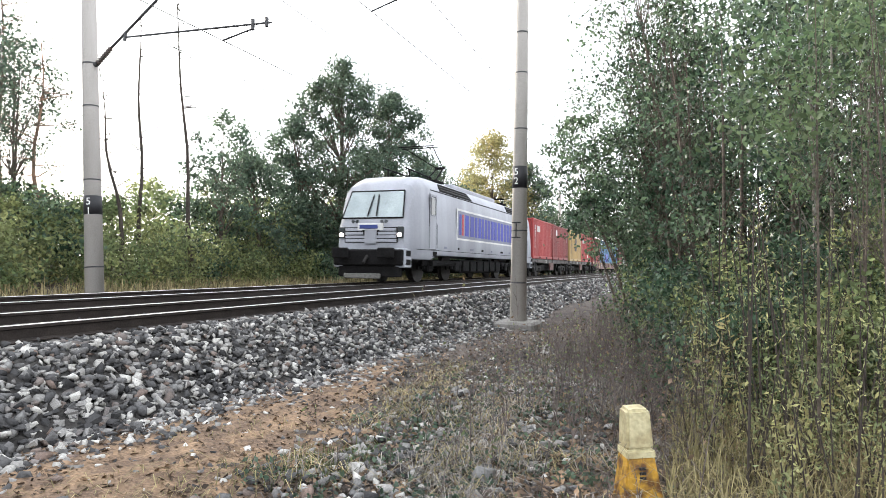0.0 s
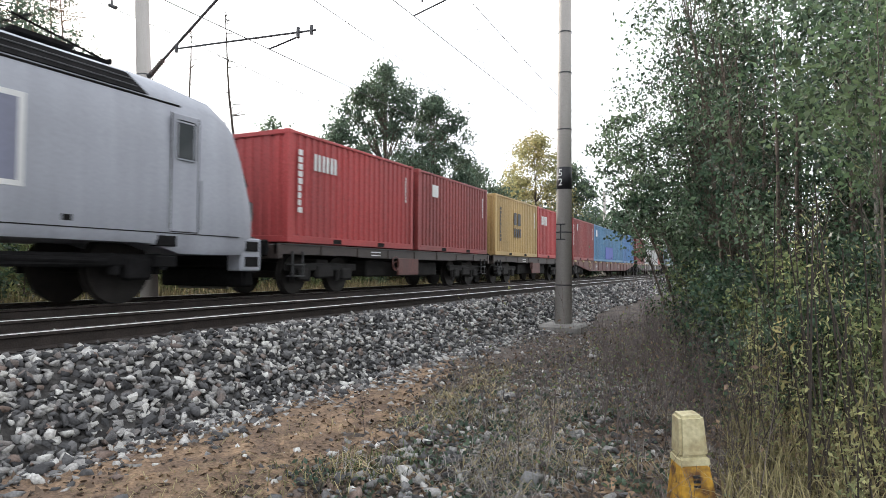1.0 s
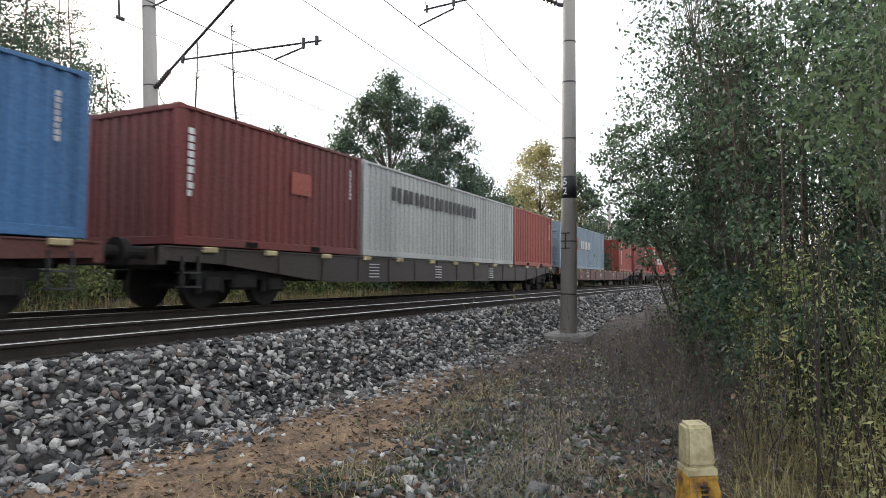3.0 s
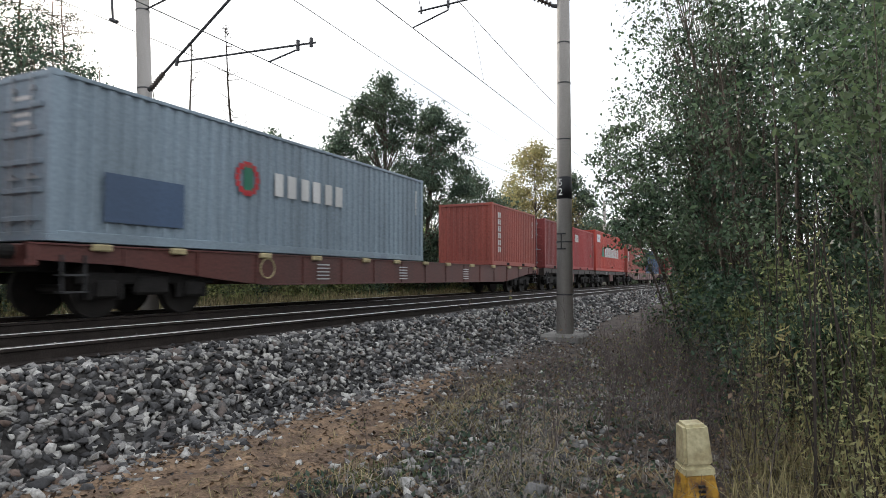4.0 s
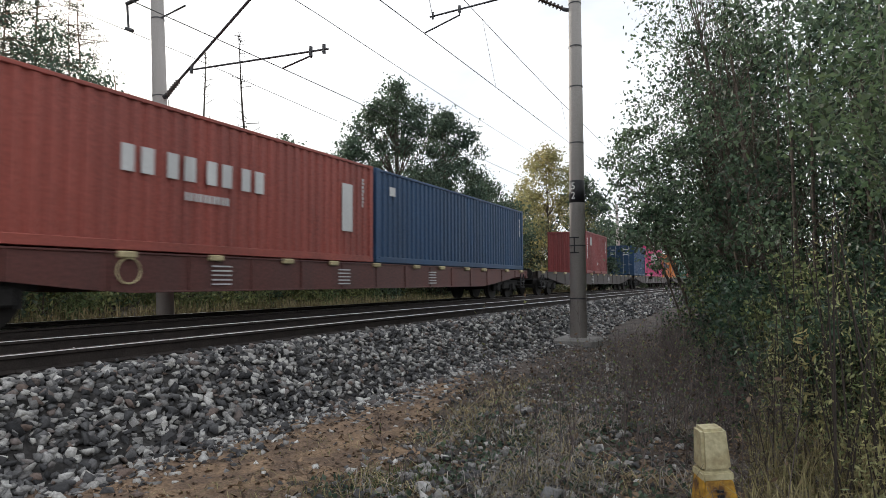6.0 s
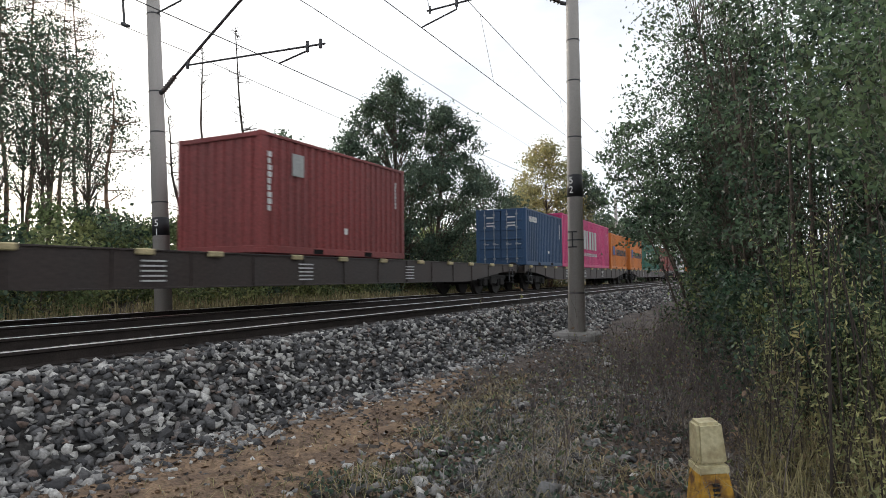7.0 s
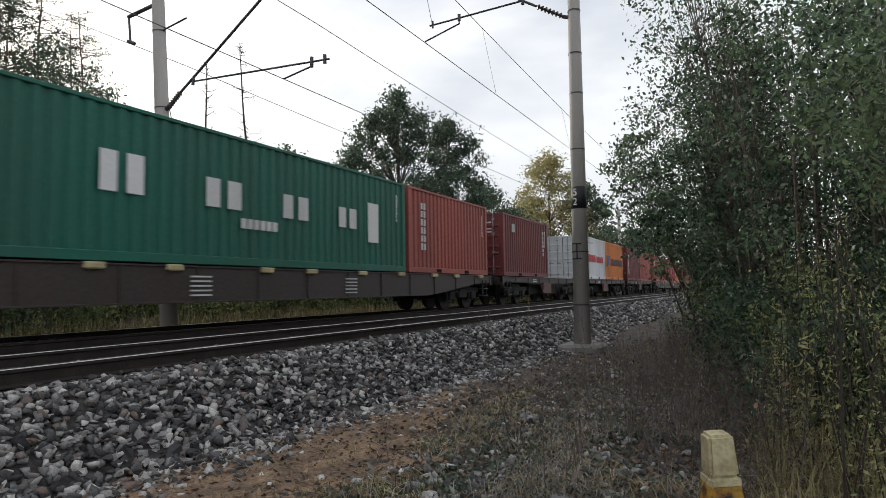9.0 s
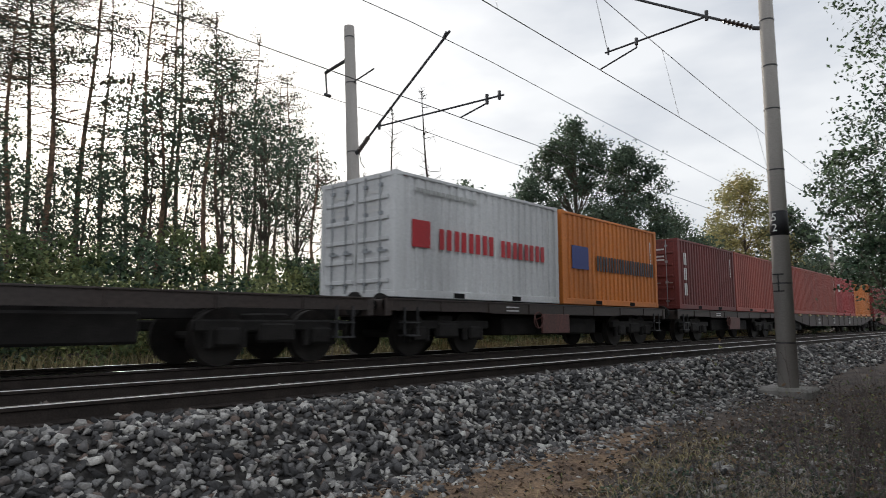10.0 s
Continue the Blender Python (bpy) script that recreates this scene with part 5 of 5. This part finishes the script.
def far_side():
    def oak(az, d, h, spread, seed, count, size, label, low=0.1, clumps=100, clump_r=0.75, material=None, name="oak_tree", group="", trunk_r=0.2, shape=0.5):
        x, y = polar(az, d)
        limb_tree(name, x, y, h, 0, material or M_OAK, M_BARK, label, seed=seed, spread=spread, low=low, count=count, size=size, trunk_r=trunk_r, clumps=clumps, clump_r=clump_r, group=group, shape=shape)
    oak(30.3, 36, 12.3, 3.7, 3, 30000, 0.19, "broad dark green oak with a rounded uneven crown", 0.08, 170, 0.5, trunk_r=0.26, shape=0.6)
    oak(26.6, 38, 11.2, 3.1, 4, 21000, 0.19, "dark green oak close beside the broad oak", 0.08, 120, 0.5, shape=0.55)
    oak(33.2, 35, 8.6, 2.3, 14, 11000, 0.19, "dark green oak grown into the broad oak", 0.08, 90, 0.5)
    oak(21.8, 42, 7.6, 3.2, 9, 15000, 0.2, "lower dark green oak behind the line", 0.08, 100, 0.65)
    oak(40.4, 29, 7.3, 1.7, 5, 2600, 0.19, "young loose-crowned oak beyond the line", 0.42, 60, 0.34, trunk_r=0.11)
    oak(37.2, 32, 6.2, 2.2, 6, 8000, 0.2, "young oak beside the broad oak", 0.1, 80, 0.5, trunk_r=0.14)
    oak(16.6, 50, 11.8, 3.0, 7, 15000, 0.21, "slender birch with yellowing leaves", 0.05, 90, 0.6, M_YELLOW, "birch_tree", trunk_r=0.14, shape=0.6)
    oak(18.2, 53, 9.8, 2.4, 17, 8000, 0.22, "smaller birch with yellowing leaves", 0.05, 60, 0.6, M_YELLOW, "birch_tree", trunk_r=0.1, shape=0.6)
    oak(13.2, 52, 9.6, 2.4, 8, 8000, 0.28, "dark green tree behind the birch", 0.1, 60, 0.6)
    for k, (az, d, h) in enumerate(((10.5, 75, 8), (8.5, 90, 9), (12, 85, 10), (18.8, 60, 8.5), (6.0, 110, 10), (3.5, 130, 11), (1.0, 140, 11))):
        oak(az, d, h, 3.4, 20 + k, 4500, 0.4, "distant green tree beside the line", 0.05, 60, 0.9, group="distant trees")
    for k, (az, d, h, kink, lean) in enumerate(((42.55, 26, 10.9, 0.05, 0.75), (46.5, 27, 10.3, 0.0, 0.25), (47.6, 25, 7.0, 0.12, 0.85))):
        x, y = polar(az, d)
        bare_tree(x, y, h, 40 + k, kink, lean)
    rng = np.random.default_rng(60)
    for k in range(30):
        az = 54 + k * 1.3 + rng.uniform(-0.6, 0.6)
        d = rng.uniform(27, 46)
        el = np.interp(az, [53, 56, 60, 66, 72, 95], [19, 22, 25, 28, 29, 31]) * rng.uniform(0.8, 1.1)
        x, y = polar(az, d)
        pine(x, y, d * math.tan(radians(el)) + 0.9, 200 + k)
    for k in range(27):   # loose young oaks between the pines
        az = 54.5 + k * 1.45 + rng.uniform(-0.8, 0.8)
        far = az < 62
        oak(az, rng.uniform(26, 36), rng.uniform(9.0, 12.5) if far else rng.uniform(6.0, 10.5), rng.uniform(1.8, 2.6), 500 + k, 1500 if far else 2000, 0.17, "loose young oak among the pines", 0.48 if far else 0.25, 60, 0.42, group="young oaks among the pines", trunk_r=0.1)
    # a hedge of shrubs along the far side, two ragged rows
    k = 0
    for row, (x0, x1, h0, h1, step) in enumerate(((-18.6, -16.6, 1.3, 2.3, 1.35), (-21.8, -19.5, 3.0, 4.4, 1.5), (-26.0, -23.0, 4.2, 5.6, 1.6))):
        y = -5.0
        while y < 62:
            x = rng.uniform(x0, x1)
            if row == 2 and y < 15:
                y += step
                continue
            h = rng.uniform(h0, h1) * (0.74 if row and -1.75 < x / max(y, 0.1) < -1.2 else 1.0)
            mt = (M_SHRUB, M_SHRUB, M_SHRUB, M_SHRUB, M_LEAF)[(k + row) % 5]
            if x / max(y, 0.1) < -1.45:   # the pines' shade, put in by more of the darker leaves
                mt = (M_SHRUB, M_SHRUB, M_SHRUB, M_LEAF)[k % 4]
            limb_tree("shrub", x, y, h, 0, mt, M_BARK, "leafy shrub in the hedge at the wood's edge", "shrub", seed=300 + k, spread=h * 0.45 + 0.5, low=0.03, count=(1700, 2300, 1500)[row], size=(0.15, 0.18, 0.24)[row], trunk_r=0.03, clumps=36, clump_r=0.42, group="shrubs beyond the line")
            y += step * rng.uniform(0.7, 1.3)
            k += 1


def blades(places, h, width, rng, bend=0.35):
    """Corners and faces of bent blades in two pieces each."""
    n = len(places)
    ang = rng.uniform(0, 2 * math.pi, n)
    hh = h * rng.uniform(0.5, 1.3, n)
    d = np.stack([np.cos(ang), np.sin(ang), np.zeros(n)], 1)
    s = np.stack([-np.sin(ang), np.cos(ang), np.zeros(n)], 1) * (width * 0.5)
    up = np.array([0, 0, 1.0])
    b = rng.uniform(0.1, 1.0, n)[:, None] * bend
    m = places + up * (hh * 0.6)[:, None] + d * b * hh[:, None] * 0.35
    t = places + up * (hh * (1 - 0.35 * b[:, 0]))[:, None] + d * b * hh[:, None]
    verts = np.stack([places - s, places + s, m + s * 0.8, m - s * 0.8, t + s * 0.25, t - s * 0.25], 1).reshape(-1, 3)
    base = np.arange(n)[:, None] * 6
    return verts, np.concatenate([base + [0, 1, 2, 3], base + [3, 2, 4, 5]])


def near_side():
    rng = np.random.default_rng(70)
    # the thicket on the camera's side: young alders close together
    spots = [(-0.6, 17.5, 6.8, 0.15), (-0.35, 14.6, 6.9, 0.2), (0.0, 12.4, 6.8, 0.1), (0.7, 14.0, 7.6, 0.1), (1.6, 12.0, 7.2, 0.1), (2.6, 13.5, 7.2, 0.1), (1.0, 10.2, 5.4, 0.1), (2.0, 9.6, 5.8, 0.1), (3.3, 10.2, 6.6, 0.1),
             (-0.6, 21.0, 7.5, 0.1), (0.4, 18.0, 7.4, 0.1), (2.4, 17.0, 7.6, 0.1), (4.4, 13.0, 7.6, 0.1), (-0.9, 26.0, 7.6, 0.1), (0.4, 26.0, 8.4, 0.1), (-1.4, 34.0, 8.0, 0.1), (-0.4, 36.0, 9.0, 0.1), (-2.4, 46.0, 8.0, 0.1),
             (-3.4, 62.0, 9.0, 0.1), (3.4, 8.2, 5.5, 0.1), (5.0, 10.0, 7.0, 0.1), (-0.2, 14.2, 6.6, 0.45), (-0.2, 16.6, 6.6, 0.45), (-0.2, 14.0, 8.9, 0.42), (0.3, 13.0, 9.2, 0.42), (0.2, 16.2, 9.4, 0.42),
             (1.3, 11.2, 6.2, 0.05), (2.2, 10.8, 6.2, 0.05), (2.9, 12.2, 6.8, 0.05), (3.7, 11.4, 6.6, 0.05), (1.8, 14.6, 7.2, 0.05)]
    for k, (x, y, h, low) in enumerate(spots):
        limb_tree("alder_tree", x, y, h, 0, M_LEAF, M_PALEBARK if k % 3 == 1 else M_BARK, "young multi-stemmed alder with small dull green leaves", seed=400 + k, spread=(1.25 if low < 0.4 else 1.45) + 0.015 * y, low=low, count=(2300 if h > 8.5 else 6500 if low < 0.4 else 3500) if y < 20 else 4200, size=0.074 + 0.0017 * y, trunk_r=0.045, clumps=84, clump_r=0.29, trunks=3, group="alders of the thicket", shape=0.5, thin=1.45 if low < 0.4 else 1.0, drift=0.0 if low < 0.4 else -1.1)
    limb_tree("alder_tree", -0.7, 13.8, 4.7, 0, M_LEAF, M_BARK, "slim young alder leaning out of the thicket", seed=499, spread=0.75, low=0.6, count=1500, size=0.1, trunk_r=0.03, clumps=30, clump_r=0.24, trunks=2, drift=-1.6, group="alders of the thicket")
    for k, (x, y, h, out) in enumerate(((-0.8, 12.6, 4.0, -1.35), (-0.8, 15.4, 4.9, -1.9), (-0.7, 12.0, 3.2, -1.0))):
        limb_tree("alder_tree", x, y, h, 0, M_LEAF, M_BARK, "slim young alder leaning out of the thicket", seed=480 + k, spread=0.7, low=0.5, count=1700, size=0.095, trunk_r=0.028, clumps=34, clump_r=0.24, trunks=2, drift=out, group="alders of the thicket")
    for k, (x, y, h) in enumerate(((1.45, 4.9, 3.9), (2.3, 6.0, 4.6), (1.75, 7.2, 4.2), (2.9, 7.4, 5.0))):
        limb_tree("hazel_bush", x, y, h, 0, M_HAZEL, M_BARK, "hazel bush with broad soft green leaves", "bush", seed=450 + k, spread=0.95, low=0.55, count=2600, size=0.06, trunk_r=0.015, clumps=54, clump_r=0.2, trunks=3, group="hazels of the thicket", shape=0.5)
    # low bushes at the thicket's foot
    for k, (x, y, h) in enumerate(((-0.5, 11.0, 1.5), (-0.1, 9.6, 1.6), (0.4, 8.4, 1.7), (1.1, 7.9, 1.9), (2.0, 8.2, 2.2), (-0.7, 13.0, 1.5), (2.9, 8.6, 2.2), (0.6, 7.2, 1.3), (1.6, 6.6, 1.4))):
        limb_tree("bramble_bush", x, y, h, 0, (M_SHRUB, M_LEAF)[k % 2], M_BARK, "low leafy bush at the thicket's foot", "bush", seed=470 + k, spread=0.75, low=0.05, count=2600, size=0.07, trunk_r=0.012, clumps=44, clump_r=0.24, trunks=4, group="low bushes of the thicket")
    # goldenrod and tall weeds in front of it
    p, bright, segs = [], [], []
    n = 330
    x, y = rng.uniform(0.0, 3.2, n), rng.uniform(3.9, 8.6, n)
    for k, (a, b) in enumerate(zip(x, y)):
        if a < 0.35 and b < 5.4:
            continue
        h = rng.uniform(0.5, 1.45)
        z = float(ground_z(a, b))
        t = np.array([a + rng.normal(0, 0.16), b + rng.normal(0, 0.16), z + h])
        o = np.array([a, b, z - 0.03])
        segs.append((o, t, 0.006, 0.003))
        m = 66
        u = rng.uniform(0.22, 1.0, (m, 1))
        away = rng.normal(0, 0.075, (m, 3)) * (1.25 - u)
        (bright if k % 12 == 0 else p).append(o + (t - o) * u + away)
    for k in range(48):   # taller bare stems with a few leaves near the top
        a, b = rng.uniform(0.3, 3.2), rng.uniform(4.4, 8.2)
        o = np.array([a, b, float(ground_z(a, b)) - 0.03])
        t = o + np.array([rng.normal(0, 0.2), rng.normal(0, 0.2), rng.uniform(1.3, 2.4)])
        segs.append((o, t, 0.009, 0.004))
        u = rng.uniform(0.6, 1.0, (34, 1))
        p.append(o + (t - o) * u + rng.normal(0, 0.06, (34, 3)))
    v, q = leaves(np.concatenate(p), 0.043, rng, flat=0.6, aspect=0.36)
    ob = part_arrays("weeds", v, q, M_WEED)
    tagged(ob, "tall yellow-green goldenrod weeds before the thicket", "weeds", kind="stuff")
    v, q = leaves(np.concatenate(bright), 0.085, rng, flat=1.0, aspect=0.26)
    tagged(part_arrays("weeds", v, q, M_YELLOW), "yellowed long-leaved weeds among the goldenrod", "weeds", kind="stuff")
    v, q = tubes(segs, 4)
    tagged(part_arrays("weed_stems", v, q, M_TWIG), "thin dark upright weed stems", "weeds", kind="stuff")
    # withered twiggy stalks round the foot of the mast and along the verge
    segs, flecks = [], []
    n = 1500
    x, y = rng.uniform(-3.2, 0.3, n), rng.uniform(3.4, 16.5, n)
    keep = rng.uniform(0, 1, n) < np.clip((x + 2.75 - 0.02 * y) / 1.3, 0.02, 1) * np.clip((y - 3.2) / 5.0, 0.06, 1)
    m = 230   # thicker before the foot of the thicket
    x, y = np.concatenate([x[keep], rng.uniform(-1.5, 0.25, m)]), np.concatenate([y[keep], rng.uniform(6.0, 15.0, m)])
    for k, (a, b) in enumerate(zip(x, y)):
        h = rng.uniform(0.22, 0.7) * (2.0 if rng.uniform() < 0.10 else 1) + (0.3 if k >= len(x) - m else 0)
        o = np.array([a, b, float(ground_z(a, b)) - 0.02])
        t = o + np.array([rng.normal(0, 0.12 * h), rng.normal(0, 0.12 * h), h])
        segs.append((o, t, 0.0035, 0.0018))
        for j in range(9):
            c = o + (t - o) * rng.uniform(0.25, 1)
            w = rng.normal(0, 0.10, 3)
            w[2] = abs(w[2]) + 0.05
            segs.append((c, c + w, 0.0018, 0.001))
            segs.append((c + w * 0.6, c + w * 0.6 + rng.normal(0, 0.05, 3), 0.0014, 0.0008))
            if k % 3 == 0:
                flecks += [c + w, c + w * 0.7]
    v, q = tubes(segs, 3)
    tagged(part_arrays("withered_stalks", v, q, M_DEAD), "brown withered twiggy stalks on the verge", "dry weeds", kind="stuff")
    v, q = leaves(np.array(flecks[::2]), 0.04, rng, aspect=0.5)
    tagged(part_arrays("withered_leaves", v, q, M_LITTER), "brown withered leaves on the stalks of the verge", "dry weeds", kind="stuff")
    v, q = leaves(np.array(flecks[1::2]), 0.045, rng, aspect=0.45)
    tagged(part_arrays("verge_leaves", v, q, M_SHRUB), "small green leaves among the stalks of the verge", "weeds", kind="stuff")
    # dry grass lying flat, bleached grey and straw
    for name, material, label, n, cx, w in (("dry_grass", M_STRAW, "flattened pale dry grass on the verge", 5200, -1.9, 0.85), ("bleached_grass", M_ASHY, "bleached grey dead grass on the verge", 8000, -1.2, 0.75)):
        x, y = rng.normal(cx, w, n), 2.3 + rng.gamma(2.0, 1.9, n)
        pts = np.stack([x, y, ground_z(x, y)], 1)
        patch = np.sin(2.1 * x + 1.3 * y + cx) + np.sin(3.7 * y - 2.2 * x) + np.sin(5.3 * x + 0.7 * y)
        pts = pts[(x < 0.9) & (x > -3.3) & (y < 15) & (patch + rng.normal(0, 0.5, n) > 0.35)]
        v, q = blades(pts, 0.15, 0.0075, rng, 3.0)
        tagged(part_arrays(name, v, q, material), label, "grass", kind="stuff")
    n = 2600   # short straw trodden into the path
    x, y = rng.normal(-3.0, 0.45, n), rng.uniform(2.6, 9.5, n)
    keep = np.sin(2.3 * x + 1.1 * y) + np.sin(3.1 * y - 1.7 * x) + rng.normal(0, 0.5, n) > 0.3
    pts = np.stack([x, y, ground_z(x, y) + 0.015], 1)[keep]
    v, q = blades(pts, 0.07, 0.006, rng, 3.2)
    tagged(part_arrays("trodden_straw", v, q, M_STRAW), "short straw trodden into the sandy path", "grass", kind="stuff")
    n = 9000   # rough pale grass at the foot of the goldenrod
    x, y = rng.uniform(-0.1, 3.6, n), rng.uniform(3.2, 9.0, n)
    pts = np.stack([x, y, ground_z(x, y)], 1)
    v, q = blades(pts, 0.34, 0.008, rng, 1.2)
    tagged(part_arrays("rough_grass", v, q, M_STRAW), "rough yellowed grass at the foot of the goldenrod", "grass", kind="stuff")
    n = 700
    c = np.array([(-2.45, 4.3), (-1.75, 5.4), (-2.55, 4.0), (-1.2, 6.6)])[rng.integers(0, 4, n)]
    x, y = c[:, 0] + rng.normal(0, 0.17, n), c[:, 1] + rng.normal(0, 0.2, n)
    pts = np.stack([x, y, ground_z(x, y)], 1)
    v, q = blades(pts, 0.10, 0.007, rng, 1.3)
    tagged(part_arrays("grass", v, q, M_GRASS), "small tufts of green grass beside the path", "grass", kind="stuff")
    # small green rosettes between the stones
    n = 330
    x, y = rng.normal(-1.7, 0.7, n), 2.6 + rng.gamma(2.0, 1.8, n)
    c = np.stack([x, y, ground_z(x, y) + 0.03], 1)[(x > -3.0) & (x < 0.8) & (y < 13)]
    pts = np.repeat(c, 16, axis=0) + rng.normal(0, 1, (len(c) * 16, 3)) * [0.075, 0.075, 0.03]
    v, q = leaves(pts, 0.05, rng, aspect=0.6)
    tagged(part_arrays("ground_weeds", v, q, M_OAK), "small dark green weeds between the stones", "weeds", kind="stuff")
    # leaf litter and scraps over the ground
    n = 26000
    x, y = rng.uniform(-4.5, 1.6, n), 1.0 + rng.gamma(2.0, 2.6, n)
    keep = (rng.uniform(0, 1, n) < np.where(x < -2.7, 0.6, 1.0)) & (y < 17)
    pts = np.stack([x, y, ground_z(x, y) + rng.uniform(0.01, 0.035, n)], 1)[keep]
    n = len(pts)
    ang = rng.uniform(0, 6.28, n)
    d = np.stack([np.cos(ang), np.sin(ang), rng.normal(0, 0.45, n)], 1)
    e = np.stack([-np.sin(ang), np.cos(ang), rng.normal(0, 0.45, n)], 1)
    sz = rng.uniform(0.014, 0.04, n)[:, None]
    v = np.stack([pts - d * sz, pts + e * sz * 0.55, pts + d * sz, pts - e * sz * 0.55], 1).reshape(-1, 3)
    tagged(part_arrays("leaf_litter", v, np.arange(4 * n).reshape(-1, 4), M_LITTER), "brown fallen leaves and scraps on the ground", "leaf litter", kind="stuff")
    # grass strip beyond the far track
    n = 13000
    x, y = rng.uniform(-17.5, -12.9, n), rng.uniform(-6, 70, n)
    pts = np.stack([x, y, ground_z(x, y)], 1)
    v, q = blades(pts, 0.5, 0.028, rng, 0.6)
    tagged(part_arrays("tall_grass", v, q, M_STRAW), "tall yellowed grass beyond the far track", "grass", kind="stuff")


far_side()
near_side()


def marker_post():
    ob = empty("marker_post", pose(-0.265, 4.35, -0.91, 1.5, -3.5, 24), "short yellow marker post with a worn cream cap", "marker post")
    cream = mat("faded cream plastic", (0.52, 0.47, 0.29), 0.6, vary=0.2, scale=9, fine=40, bump=0.15, second=(0.36, 0.30, 0.17))
    yellow = mat("rust-stained yellow plastic", (0.52, 0.29, 0.035), 0.6, vary=0.25, scale=9, fine=30, bump=0.15, second=(0.13, 0.06, 0.022), spread=(0.40, 0.56))
    def frustum(z0, z1, a0, a1, bev=0.012):
        bm = bmesh.new()
        lo = [bm.verts.new((x * a0, y * a0, z0)) for x, y in ((-1, -1), (1, -1), (1, 1), (-1, 1))]
        hi = [bm.verts.new((x * a1, y * a1, z1)) for x, y in ((-1, -1), (1, -1), (1, 1), (-1, 1))]
        bm.faces.new(lo[::-1])
        bm.faces.new(hi)
        for k in range(4):
            bm.faces.new((lo[k], lo[(k + 1) % 4], hi[(k + 1) % 4], hi[k]))
        bmesh.ops.bevel(bm, geom=list(bm.edges), offset=bev, segments=2, affect="EDGES")
        return bm
    part("base", frustum(0.0, 0.36, 0.135, 0.088), yellow, ob, "rust-stained yellow base")
    part("collar", frustum(0.34, 0.40, 0.097, 0.094), cream, ob)
    part("cap", frustum(0.40, 0.655, 0.089, 0.076, 0.018), cream, ob, "worn cream cap")
    bm = bmesh.new()
    for k in range(3):
        box(bm, -0.02, 0.02, -0.110 - 0.001 * k, -0.096, 0.22 + 0.03 * k, 0.235 + 0.03 * k)
    part("marking", bm, M_BLACK, ob)


marker_post()
stones(BED)


def motions():
    for ob, s0 in THINGS:
        z = ob.location.z
        walk(ob, [(0.0, pose(FAR_X, s0, z)), (10.0, pose(FAR_X, s0 - V * 10.0, z))])


motions()
